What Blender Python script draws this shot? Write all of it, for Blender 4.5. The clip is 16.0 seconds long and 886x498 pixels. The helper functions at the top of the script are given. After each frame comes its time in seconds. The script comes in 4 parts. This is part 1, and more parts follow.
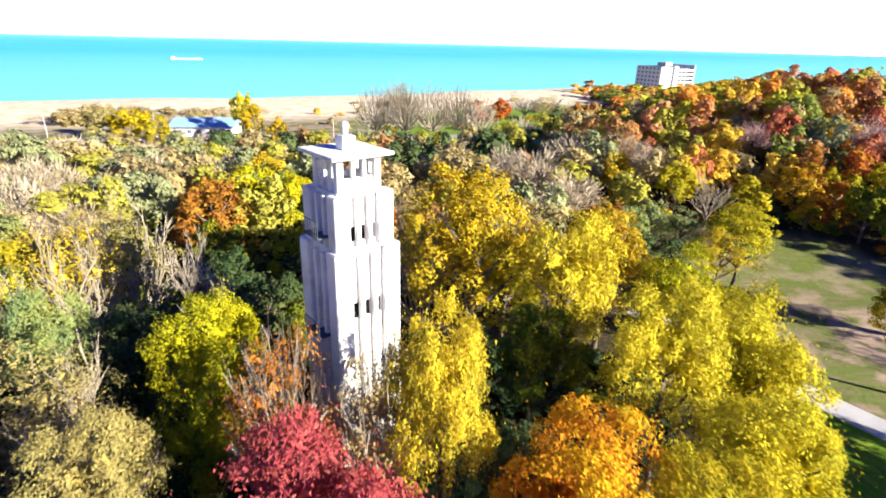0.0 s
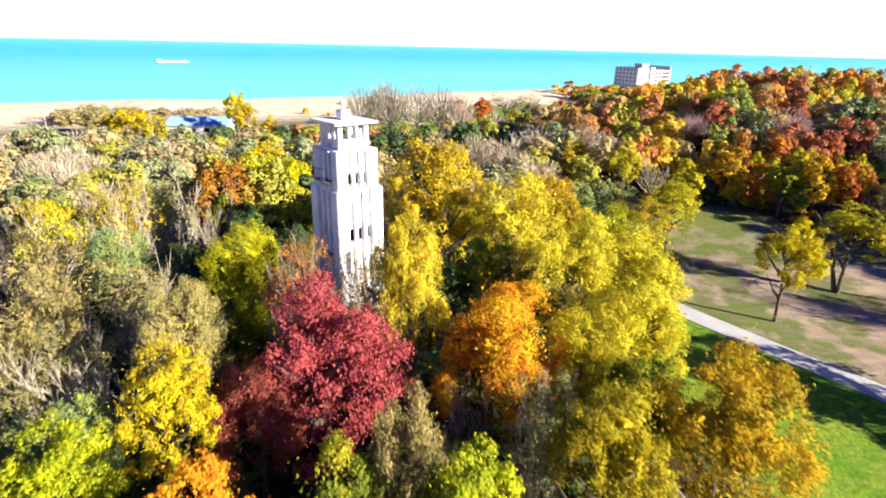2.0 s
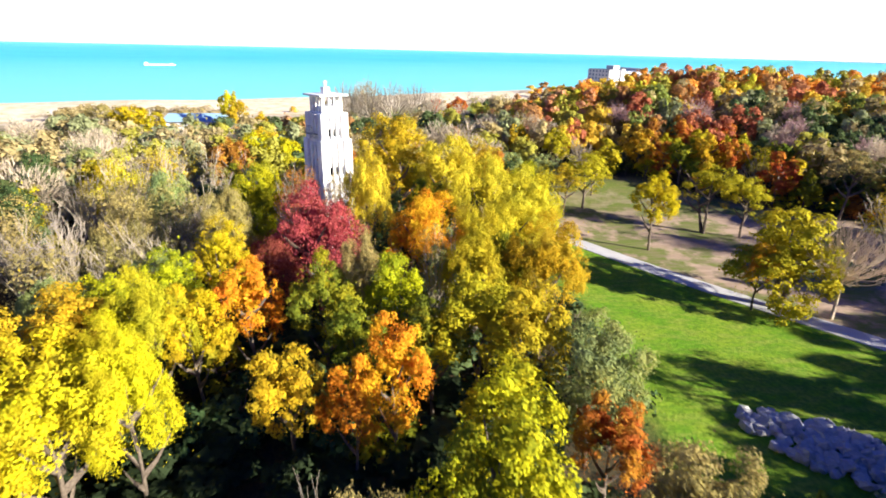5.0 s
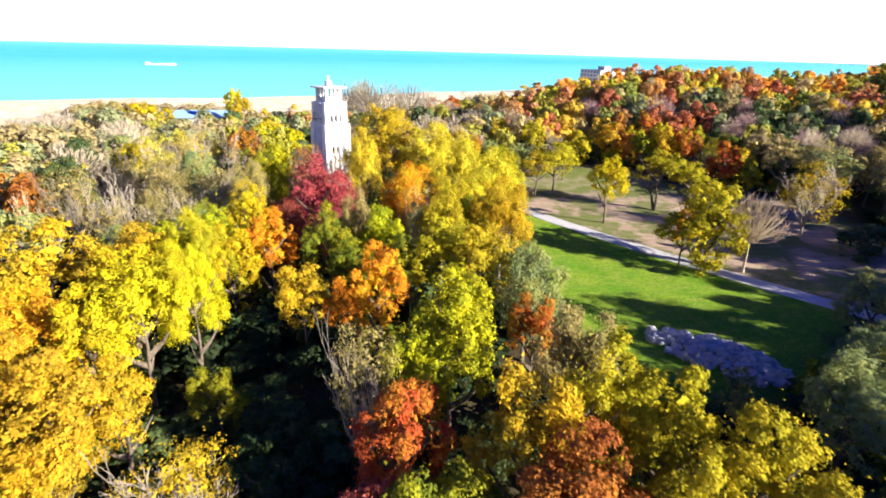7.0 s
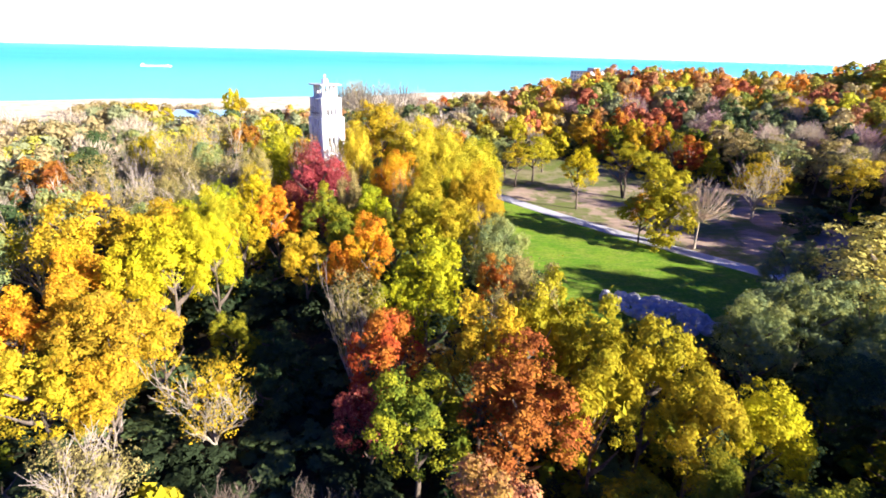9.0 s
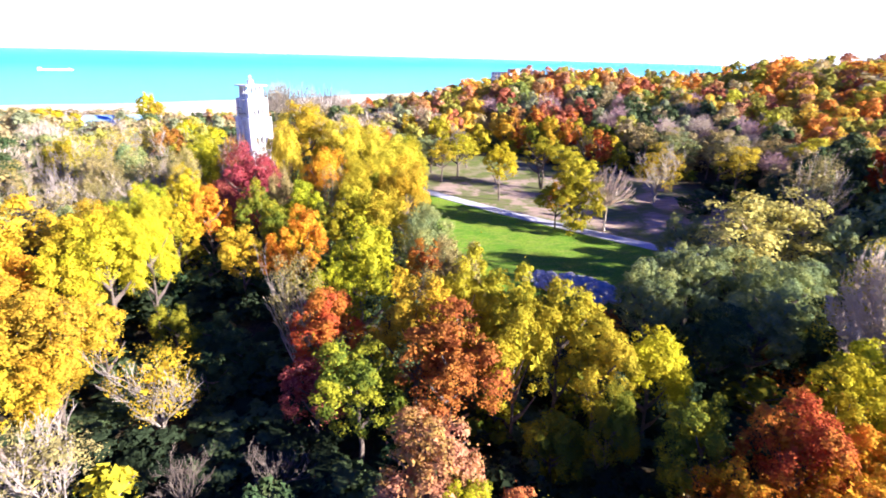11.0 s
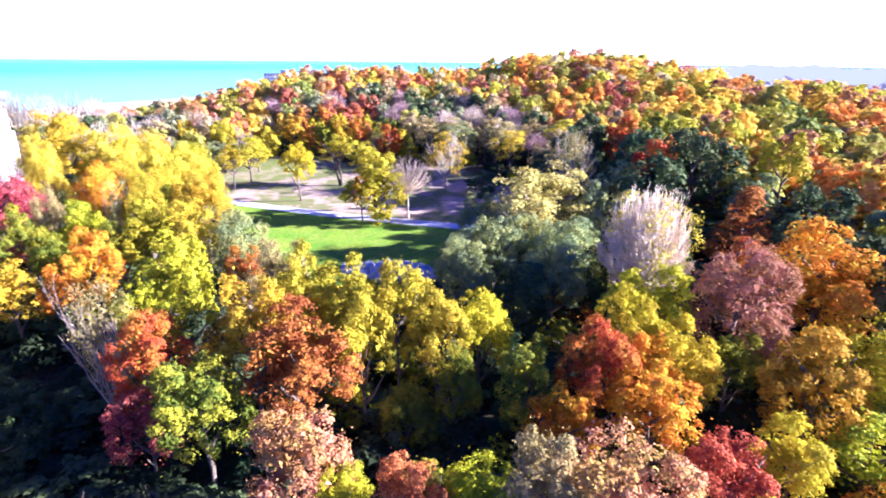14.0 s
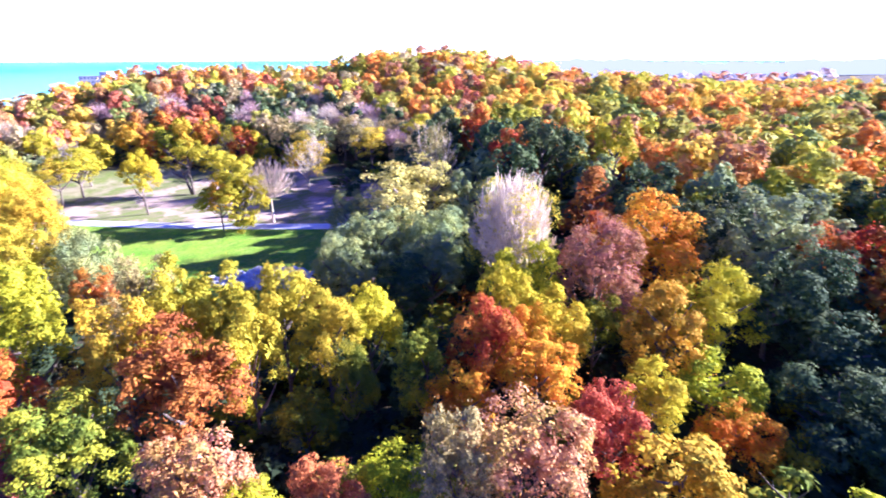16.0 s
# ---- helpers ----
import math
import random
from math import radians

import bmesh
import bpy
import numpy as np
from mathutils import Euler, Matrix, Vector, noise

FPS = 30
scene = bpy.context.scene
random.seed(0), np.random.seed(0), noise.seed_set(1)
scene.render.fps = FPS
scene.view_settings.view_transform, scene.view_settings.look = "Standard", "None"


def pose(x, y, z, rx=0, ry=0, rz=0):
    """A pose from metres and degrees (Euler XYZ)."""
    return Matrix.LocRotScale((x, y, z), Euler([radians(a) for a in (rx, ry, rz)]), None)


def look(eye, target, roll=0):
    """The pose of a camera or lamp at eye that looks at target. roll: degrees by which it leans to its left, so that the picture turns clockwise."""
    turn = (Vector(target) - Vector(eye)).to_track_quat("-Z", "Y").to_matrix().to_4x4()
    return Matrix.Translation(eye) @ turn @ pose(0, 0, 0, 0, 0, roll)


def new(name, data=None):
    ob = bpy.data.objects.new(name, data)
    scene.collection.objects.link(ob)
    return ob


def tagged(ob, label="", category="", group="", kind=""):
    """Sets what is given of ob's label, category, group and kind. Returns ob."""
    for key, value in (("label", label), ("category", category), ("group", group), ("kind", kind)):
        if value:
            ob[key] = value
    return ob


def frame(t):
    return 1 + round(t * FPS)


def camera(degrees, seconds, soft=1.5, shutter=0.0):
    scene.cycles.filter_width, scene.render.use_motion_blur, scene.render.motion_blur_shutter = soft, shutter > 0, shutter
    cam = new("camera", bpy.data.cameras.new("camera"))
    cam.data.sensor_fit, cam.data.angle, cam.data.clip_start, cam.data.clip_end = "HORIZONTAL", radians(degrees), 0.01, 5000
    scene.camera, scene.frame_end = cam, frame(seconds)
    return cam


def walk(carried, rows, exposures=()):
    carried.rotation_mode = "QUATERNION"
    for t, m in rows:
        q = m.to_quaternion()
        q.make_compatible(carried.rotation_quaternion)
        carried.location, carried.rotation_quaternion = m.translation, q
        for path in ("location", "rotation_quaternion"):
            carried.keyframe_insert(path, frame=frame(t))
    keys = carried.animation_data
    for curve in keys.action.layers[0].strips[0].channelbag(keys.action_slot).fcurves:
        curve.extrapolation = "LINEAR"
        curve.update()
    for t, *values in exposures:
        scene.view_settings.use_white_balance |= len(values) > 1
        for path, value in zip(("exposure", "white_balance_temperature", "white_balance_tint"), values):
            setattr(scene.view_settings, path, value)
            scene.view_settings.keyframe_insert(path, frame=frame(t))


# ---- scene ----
cam = camera(78.8, 16.0, soft=1.75, shutter=0.5)
PATH = [
    (0, (-0.314, -3.724, 25.758), (-0.334, -1.86, 25.035), 1.5),
    (0.5, (0.009, -6.375, 25.797), (-0.002, -4.508, 25.08), 1.3),
    (1, (0.251, -9.159, 25.858), (0.253, -7.292, 25.139), 1.4),
    (1.5, (0.573, -11.986, 25.836), (0.588, -10.118, 25.12), 1.4),
    (2, (1.09, -15.171, 25.822), (1.114, -13.303, 25.107), 1.4),
    (2.5, (1.63, -18.259, 25.785), (1.662, -16.39, 25.074), 1.4),
    (3, (2.2, -21.39, 25.681), (2.243, -19.52, 24.973), 1.3),
    (3.5, (2.841, -24.585, 25.703), (2.893, -22.715, 24.996), 1.3),
    (4, (3.56, -28.091, 25.692), (3.62, -26.221, 24.985), 1.4),
    (4.5, (4.25, -31.436, 25.69), (4.315, -29.566, 24.983), 1.5),
    (5, (4.833, -35.026, 25.616), (4.903, -33.155, 24.913), 1.4),
    (5.2, (5.033, -36.375, 25.616), (5.104, -34.505, 24.912), 1.4),
    (7.5, (6.944, -50.73, 25.816), (7.021, -48.857, 25.117), 1.6),
    (8, (7.306, -53.055, 25.813), (7.38, -51.181, 25.116), 1.4),
    (10.3, (7.87, -60.194, 25.824), (8.087, -58.329, 25.137), 1.8),
    (10.5, (7.819, -60.571, 25.797), (8.069, -58.708, 25.113), 1.7),
    (11, (7.543, -61.187, 25.719), (7.887, -59.338, 25.037), 1.5),
    (11.5, (7.148, -61.562, 25.631), (7.599, -59.736, 24.951), 1.5),
    (12, (6.691, -61.833, 25.535), (7.28, -60.045, 24.859), 1.3),
    (12.5, (6.162, -61.966, 25.481), (6.883, -60.226, 24.808), 1.1),
    (13, (5.642, -62.032, 25.46), (6.477, -60.343, 24.788), 0.9),
    (13.5, (5.283, -62.068, 25.389), (6.212, -60.428, 24.721), 0.8),
    (14, (4.868, -62.04, 25.352), (5.895, -60.459, 24.683), 0.6),
    (14.5, (4.475, -61.921, 25.296), (5.589, -60.402, 24.627), 0.5),
    (15, (4.117, -61.842, 25.25), (5.328, -60.399, 24.579), 0.3),
    (15.5, (3.765, -61.762, 25.217), (5.067, -60.401, 24.546), 0.1),
    (16, (3.405, -61.667, 25.13), (4.809, -60.412, 24.456), -0.1),
]
EXPOSE = 1.58
walk(cam, [(t, look(eye, target, roll)) for t, eye, target, roll in PATH],
     exposures=[(0, EXPOSE, 6500, 10), (5, EXPOSE, 6500, 10), (8, EXPOSE + 0.15, 6400, 14), (11, EXPOSE + 0.5, 5750, 26), (13, EXPOSE + 0.9, 5350, 34), (16, EXPOSE + 1.2, 5050, 38)])

# ---- light ----
SUN_AZ, SUN_EL = 119.0, 20.5
sun_dir = Vector((math.sin(radians(SUN_AZ)) * math.cos(radians(SUN_EL)), math.cos(radians(SUN_AZ)) * math.cos(radians(SUN_EL)), math.sin(radians(SUN_EL))))
world = bpy.data.worlds.new("sky")
scene.world = world
world.use_nodes = True
wn = world.node_tree.nodes
sky = wn.new("ShaderNodeTexSky")
sky.sky_type = "NISHITA"
sky.sun_disc = False
sky.sun_elevation, sky.sun_rotation = radians(SUN_EL), radians(SUN_AZ)
sky.air_density, sky.dust_density, sky.ozone_density = 0.6, 0.05, 3.0
wn["Background"].inputs["Strength"].default_value = 0.07
clear = wn.new("ShaderNodeMix")
clear.data_type, clear.blend_type = "RGBA", "MULTIPLY"
clear.inputs[0].default_value = 1.0
clear.inputs[7].default_value = (0.10, 0.27, 0.95, 1)
world.node_tree.links.new(sky.outputs[0], clear.inputs[6])
world.node_tree.links.new(clear.outputs[2], wn["Background"].inputs["Color"])
sun = bpy.data.lights.new("sun", "SUN")
sun.energy, sun.angle, sun.color = 5.0, radians(0.6), (1.0, 0.93, 0.80)
sun_ob = new("sun", sun)
sun_ob.matrix_world = look(sun_dir * 200, (0, 0, 0))


def haze():
    """Added glowing ring, far behind all the rest: white haze over the lake's horizon."""
    mat = bpy.data.materials.new("white_haze_glow")
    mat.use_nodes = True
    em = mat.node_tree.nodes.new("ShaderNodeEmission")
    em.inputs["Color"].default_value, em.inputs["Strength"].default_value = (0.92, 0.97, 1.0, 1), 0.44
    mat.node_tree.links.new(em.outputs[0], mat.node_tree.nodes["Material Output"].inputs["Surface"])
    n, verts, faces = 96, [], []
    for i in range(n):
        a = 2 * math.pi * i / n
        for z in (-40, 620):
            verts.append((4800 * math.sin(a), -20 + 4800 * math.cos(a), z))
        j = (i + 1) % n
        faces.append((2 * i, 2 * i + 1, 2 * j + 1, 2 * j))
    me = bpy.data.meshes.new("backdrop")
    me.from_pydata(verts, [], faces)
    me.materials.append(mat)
    tagged(new("backdrop", me), "glowing white ring for the hazy sky over the horizon", "sky", kind="structure")


haze()


def far_ridge():
    """Far hills low on the eastern horizon: a pale blue glow painted for mist."""
    mat = bpy.data.materials.new("painted_blue_mist")
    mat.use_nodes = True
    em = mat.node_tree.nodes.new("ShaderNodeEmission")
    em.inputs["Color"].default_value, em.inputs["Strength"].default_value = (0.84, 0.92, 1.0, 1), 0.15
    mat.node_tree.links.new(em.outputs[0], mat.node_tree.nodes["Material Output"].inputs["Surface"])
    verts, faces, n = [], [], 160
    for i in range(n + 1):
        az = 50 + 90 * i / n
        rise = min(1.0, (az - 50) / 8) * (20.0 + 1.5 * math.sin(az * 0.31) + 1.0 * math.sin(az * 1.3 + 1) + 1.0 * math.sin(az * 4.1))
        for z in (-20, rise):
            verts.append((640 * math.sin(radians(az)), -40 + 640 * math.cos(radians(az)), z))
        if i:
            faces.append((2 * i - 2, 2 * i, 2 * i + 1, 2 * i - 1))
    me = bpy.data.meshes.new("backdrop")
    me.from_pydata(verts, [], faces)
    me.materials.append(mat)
    tagged(new("backdrop", me), "glowing pale blue strip painted as misty hills on the horizon", "hills", kind="structure")


far_ridge()

# ---- materials ----


class Nodes:
    """A small helper to write node trees."""

    def __init__(self, name):
        self.mat = bpy.data.materials.new(name)
        self.mat.use_nodes = True
        self.tree = self.mat.node_tree
        self.bsdf = self.tree.nodes["Principled BSDF"]
        self.out = self.tree.nodes["Material Output"]

    def add(self, kind, **props):
        n = self.tree.nodes.new(kind)
        for k, v in props.items():
            if k == "operation":
                n.operation = v
            elif k == "data_type":
                n.data_type = v
            elif k == "blend_type":
                n.blend_type = v
        return n

    def link(self, a, b):
        self.tree.links.new(a, b)

    def coords(self, scale=1.0, world_space=False):
        m = self.add("ShaderNodeVectorMath", operation="SCALE")
        m.inputs["Scale"].default_value = scale
        if world_space:
            self.link(self.add("ShaderNodeNewGeometry").outputs["Position"], m.inputs[0])
        else:
            self.link(self.add("ShaderNodeTexCoord").outputs["Object"], m.inputs[0])
        return m.outputs[0]

    def noise(self, vec, scale, detail=3.0, rough=0.6):
        n = self.add("ShaderNodeTexNoise")
        n.inputs["Scale"].default_value, n.inputs["Detail"].default_value = scale, detail
        n.inputs["Roughness"].default_value = rough
        self.link(vec, n.inputs["Vector"])
        return n.outputs["Fac"]

    def ramp(self, fac, stops):
        n = self.add("ShaderNodeValToRGB")
        el = n.color_ramp.elements
        while len(el) < len(stops):
            el.new(0.5)
        for e, (p, c) in zip(el, stops):
            e.position = p
            e.color = (*c, 1) if len(c) == 3 else c
        self.link(fac, n.inputs["Fac"])
        return n.outputs["Color"]

    def mix(self, fac, a, b, blend="MIX"):
        n = self.add("ShaderNodeMix", data_type="RGBA", blend_type=blend)
        for slot, v in ((0, fac), (6, a), (7, b)):
            if isinstance(v, (int, float)):
                n.inputs[slot].default_value = v
            elif isinstance(v, tuple):
                n.inputs[slot].default_value = (*v, 1)
            else:
                self.link(v, n.inputs[slot])
        return n.outputs[2]

    def bump(self, height, strength, distance):
        n = self.add("ShaderNodeBump")
        n.inputs["Strength"].default_value, n.inputs["Distance"].default_value = strength, distance
        self.link(height, n.inputs["Height"])
        self.link(n.outputs[0], self.bsdf.inputs["Normal"])

    def finish(self, color, rough=0.8, metal=0.0, spec=0.3):
        if isinstance(color, tuple):
            self.bsdf.inputs["Base Color"].default_value = (*color, 1)
        else:
            self.link(color, self.bsdf.inputs["Base Color"])
        self.bsdf.inputs["Roughness"].default_value = rough
        self.bsdf.inputs["Metallic"].default_value = metal
        self.bsdf.inputs["Specular IOR Level"].default_value = spec
        return self.mat


def leaf_shader(n, color, through_light):
    """Leaves: matt on top, with some light through them."""
    n.finish(color, 0.8, 0.0, 0.06)
    tr = n.add("ShaderNodeBsdfTranslucent")
    n.link(color, tr.inputs["Color"])
    mx = n.add("ShaderNodeMixShader")
    mx.inputs[0].default_value = through_light
    n.link(n.bsdf.outputs[0], mx.inputs[1])
    n.link(tr.outputs[0], mx.inputs[2])
    n.link(mx.outputs[0], n.out.inputs["Surface"])
    return n.mat


def leaf_mat(name, a, b, c):
    """Three tones: a on most leaves, b in patches, c on single leaves."""
    n = Nodes(name)
    info = n.add("ShaderNodeObjectInfo")
    geo = n.add("ShaderNodeNewGeometry")
    shift = n.add("ShaderNodeVectorMath", operation="ADD")
    n.link(n.coords(1.0, True), shift.inputs[0])
    n.link(info.outputs["Location"], shift.inputs[1])
    patch = n.noise(shift.outputs[0], 0.42, 2.0)
    patch = n.ramp(patch, [(0.44, (0, 0, 0)), (0.56, (1, 1, 1))])
    col = n.mix(patch, a, b)
    pick = n.ramp(geo.outputs["Random Per Island"], [(0.62, (0, 0, 0)), (1.0, (0.7, 0.7, 0.7))])
    col = n.mix(pick, col, c)
    hsv = n.add("ShaderNodeHueSaturation")
    n.link(col, hsv.inputs["Color"])
    m1 = n.add("ShaderNodeMath", operation="MULTIPLY_ADD")
    n.link(info.outputs["Random"], m1.inputs[0])
    m1.inputs[1].default_value, m1.inputs[2].default_value = 0.03, 0.485
    n.link(m1.outputs[0], hsv.inputs["Hue"])
    m2 = n.add("ShaderNodeMath", operation="MULTIPLY_ADD")
    n.link(geo.outputs["Random Per Island"], m2.inputs[0])
    m2.inputs[1].default_value, m2.inputs[2].default_value = 0.26, 0.85
    n.link(m2.outputs[0], hsv.inputs["Value"])
    return leaf_shader(n, hsv.outputs[0], 0.17)


LEAF = {
    "yellow": leaf_mat("leaves_yellow", (0.60, 0.51, 0.012), (0.50, 0.39, 0.015), (0.46, 0.42, 0.02)),
    "lemon": leaf_mat("leaves_yellow_green", (0.45, 0.45, 0.012), (0.28, 0.31, 0.015), (0.66, 0.56, 0.015)),
    "gold": leaf_mat("leaves_gold", (0.57, 0.38, 0.018), (0.43, 0.32, 0.022), (0.60, 0.33, 0.022)),
    "locust": leaf_mat("leaves_pale_gold", (0.66, 0.51, 0.035), (0.47, 0.39, 0.03), (0.74, 0.57, 0.04)),
    # Pale yellow leaves, paled further for the haze in front of them.
    "straw": leaf_mat("leaves_straw", (0.60, 0.50, 0.12), (0.48, 0.43, 0.10), (0.70, 0.58, 0.16)),
    "olive": leaf_mat("leaves_olive", (0.42, 0.37, 0.018), (0.53, 0.43, 0.020), (0.24, 0.25, 0.020)),
    "green": leaf_mat("leaves_green", (0.15, 0.19, 0.018), (0.36, 0.34, 0.018), (0.09, 0.13, 0.02)),
    "dark": leaf_mat("leaves_dark_green", (0.06, 0.10, 0.035), (0.11, 0.14, 0.045), (0.035, 0.065, 0.025)),
    "sage": leaf_mat("leaves_grey_green", (0.24, 0.30, 0.115), (0.34, 0.36, 0.10), (0.15, 0.21, 0.09)),
    "orange": leaf_mat("leaves_orange", (0.68, 0.28, 0.018), (0.70, 0.44, 0.018), (0.58, 0.17, 0.02)),
    "rust": leaf_mat("leaves_rust_red", (0.46, 0.10, 0.025), (0.56, 0.24, 0.03), (0.34, 0.06, 0.02)),
    "red": leaf_mat("leaves_crimson", (0.43, 0.09, 0.075), (0.31, 0.05, 0.05), (0.52, 0.18, 0.12)),
    "brown": leaf_mat("leaves_brown", (0.37, 0.14, 0.028), (0.48, 0.22, 0.03), (0.23, 0.08, 0.02)),
    "pink": leaf_mat("leaves_salmon", (0.52, 0.23, 0.11), (0.44, 0.26, 0.06), (0.58, 0.29, 0.14)),
    "mauve": leaf_mat("leaves_dusky_pink", (0.42, 0.165, 0.10), (0.34, 0.17, 0.07), (0.46, 0.20, 0.13)),
    "coral": leaf_mat("leaves_coral_red", (0.52, 0.14, 0.05), (0.44, 0.11, 0.035), (0.56, 0.23, 0.07)),
    "tan": leaf_mat("leaves_tan", (0.38, 0.30, 0.11), (0.30, 0.25, 0.09), (0.46, 0.36, 0.09)),
}


def woods_mat():
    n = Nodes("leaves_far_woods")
    at = n.add("ShaderNodeAttribute")
    at.attribute_name = "tint"
    geo = n.add("ShaderNodeNewGeometry")
    hsv = n.add("ShaderNodeHueSaturation")
    m2 = n.add("ShaderNodeMath", operation="MULTIPLY_ADD")
    n.link(geo.outputs["Random Per Island"], m2.inputs[0])
    m2.inputs[1].default_value, m2.inputs[2].default_value = 0.20, 0.90
    n.link(m2.outputs[0], hsv.inputs["Value"])
    n.link(at.outputs["Color"], hsv.inputs["Color"])
    return leaf_shader(n, hsv.outputs[0], 0.28)


WOODS = woods_mat()


def bark_mat(name, a, b):
    n = Nodes(name)
    v = n.coords(1.0, True)
    f = n.noise(v, 6.0, 4.0)
    n.bump(f, 0.6, 0.03)
    return n.finish(n.mix(n.ramp(f, [(0.35, (0, 0, 0)), (0.7, (1, 1, 1))]), a, b), 0.9)


BARK = bark_mat("bark_brown", (0.10, 0.075, 0.055), (0.20, 0.16, 0.12))
TWIG = bark_mat("bark_tan_grey", (0.31, 0.26, 0.19), (0.48, 0.41, 0.31))
GREY_TWIG = bark_mat("bark_warm_grey", (0.30, 0.25, 0.20), (0.42, 0.36, 0.29))
PALE_TWIG = bark_mat("bark_pale_grey", (0.58, 0.47, 0.34), (0.68, 0.57, 0.42))


def stone_mat():
    n = Nodes("white_limestone")
    v = n.coords(1.0)
    big = n.noise(v, 0.9, 5.0, 0.65)
    fine = n.noise(v, 9.0, 4.0)
    col = n.ramp(big, [(0.30, (0.58, 0.57, 0.56)), (0.47, (0.74, 0.735, 0.725)), (0.62, (0.80, 0.80, 0.79))])
    col = n.mix(n.ramp(fine, [(0.60, (0, 0, 0)), (0.78, (0.55, 0.55, 0.55))]), col, (0.27, 0.265, 0.26))
    n.bump(fine, 0.5, 0.03)
    return n.finish(col, 0.85)


def plain_mat(name, col, rough=0.7, metal=0.0, var=0.15, scale=3.0):
    n = Nodes(name)
    f = n.noise(n.coords(1.0), scale, 4.0)
    d = tuple(c * (1 - 2 * var) for c in col)
    n.bump(f, 0.2, 0.02)
    return n.finish(n.mix(f, d, col), rough, metal)


STONE = stone_mat()
# Near-black panels stand in for the shade inside slots and open doorways.
DARK = plain_mat("near_black_panel", (0.012, 0.012, 0.014), 0.9)
IRON = plain_mat("dark_iron", (0.11, 0.12, 0.15), 0.6, 0.2)


def ground_mat():
    n = Nodes("ground_grass_and_litter")
    v = n.coords(1.0, True)
    zone = n.add("ShaderNodeAttribute")
    zone.attribute_name = "zone"
    sep = n.add("ShaderNodeSeparateColor")
    n.link(zone.outputs["Color"], sep.inputs[0])
    patch = n.noise(v, 0.16, 5.0, 0.65)
    fine = n.noise(v, 2.6, 5.0, 0.7)
    sq = n.add("ShaderNodeVectorMath", operation="MULTIPLY")
    n.link(v, sq.inputs[0])
    sq.inputs[1].default_value = (0.35, 1.3, 1.0)
    mow = n.noise(sq.outputs[0], 0.9, 4.0, 0.6)
    lawn = n.mix(n.ramp(patch, [(0.38, (0, 0, 0)), (0.66, (1, 1, 1))]), (0.13, 0.30, 0.015), (0.27, 0.37, 0.03))
    lawn = n.mix(n.ramp(mow, [(0.45, (0, 0, 0)), (0.75, (0.6, 0.6, 0.6))]), lawn, (0.36, 0.35, 0.08))
    lawn = n.mix(n.ramp(fine, [(0.40, (0.55, 0.55, 0.55)), (0.60, (0, 0, 0))]), lawn, (0.06, 0.14, 0.015))
    dry = n.mix(n.ramp(patch, [(0.44, (0, 0, 0)), (0.54, (1, 1, 1))]), (0.46, 0.34, 0.25), (0.15, 0.19, 0.045))
    dry = n.mix(n.ramp(mow, [(0.40, (0, 0, 0)), (0.72, (0.8, 0.8, 0.8))]), dry, (0.27, 0.20, 0.14))
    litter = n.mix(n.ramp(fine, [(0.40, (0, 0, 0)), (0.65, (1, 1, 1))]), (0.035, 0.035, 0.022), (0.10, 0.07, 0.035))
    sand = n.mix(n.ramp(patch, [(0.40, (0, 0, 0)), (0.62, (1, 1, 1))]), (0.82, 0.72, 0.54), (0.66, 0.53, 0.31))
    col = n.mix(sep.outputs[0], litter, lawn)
    col = n.mix(sep.outputs[1], col, dry)
    col = n.mix(sep.outputs[2], col, sand)
    n.bump(fine, 0.7, 0.12)
    return n.finish(col, 0.95, 0.0, 0.1)


def water_mat():
    n = Nodes("lake_water")
    v = n.coords(1.0, True)
    big = n.noise(v, 0.004, 4.0)
    fine = n.noise(v, 0.25, 4.0)
    n.bump(fine, 0.35, 0.4)
    deep = n.mix(n.ramp(big, [(0.35, (0, 0, 0)), (0.65, (1, 1, 1))]), (0.035, 0.52, 0.70), (0.06, 0.57, 0.73))
    # shallows over pale sand along the shore
    off = n.add("ShaderNodeVectorMath", operation="DOT_PRODUCT")
    n.link(v, off.inputs[0])
    off.inputs[1].default_value = (-0.56 / 1500, 1.0 / 1500, 0)
    col = n.mix(n.ramp(off.outputs["Value"], [(0.25, (1, 1, 1)), (1.0, (0, 0, 0))]), deep, (0.22, 0.74, 0.80))
    return n.finish(col, 0.45, 0.0, 0.12)


def path_mat():
    n = Nodes("pale_gravel")
    v = n.coords(1.0, True)
    f, g = n.noise(v, 5.0, 5.0, 0.7), n.noise(v, 0.5, 3.0)
    col = n.mix(n.ramp(g, [(0.35, (0, 0, 0)), (0.65, (1, 1, 1))]), (0.46, 0.46, 0.47), (0.54, 0.53, 0.53))
    col = n.mix(n.ramp(f, [(0.55, (0, 0, 0)), (0.75, (0.6, 0.6, 0.6))]), col, (0.33, 0.31, 0.28))
    n.bump(f, 0.5, 0.03)
    return n.finish(col, 0.95)


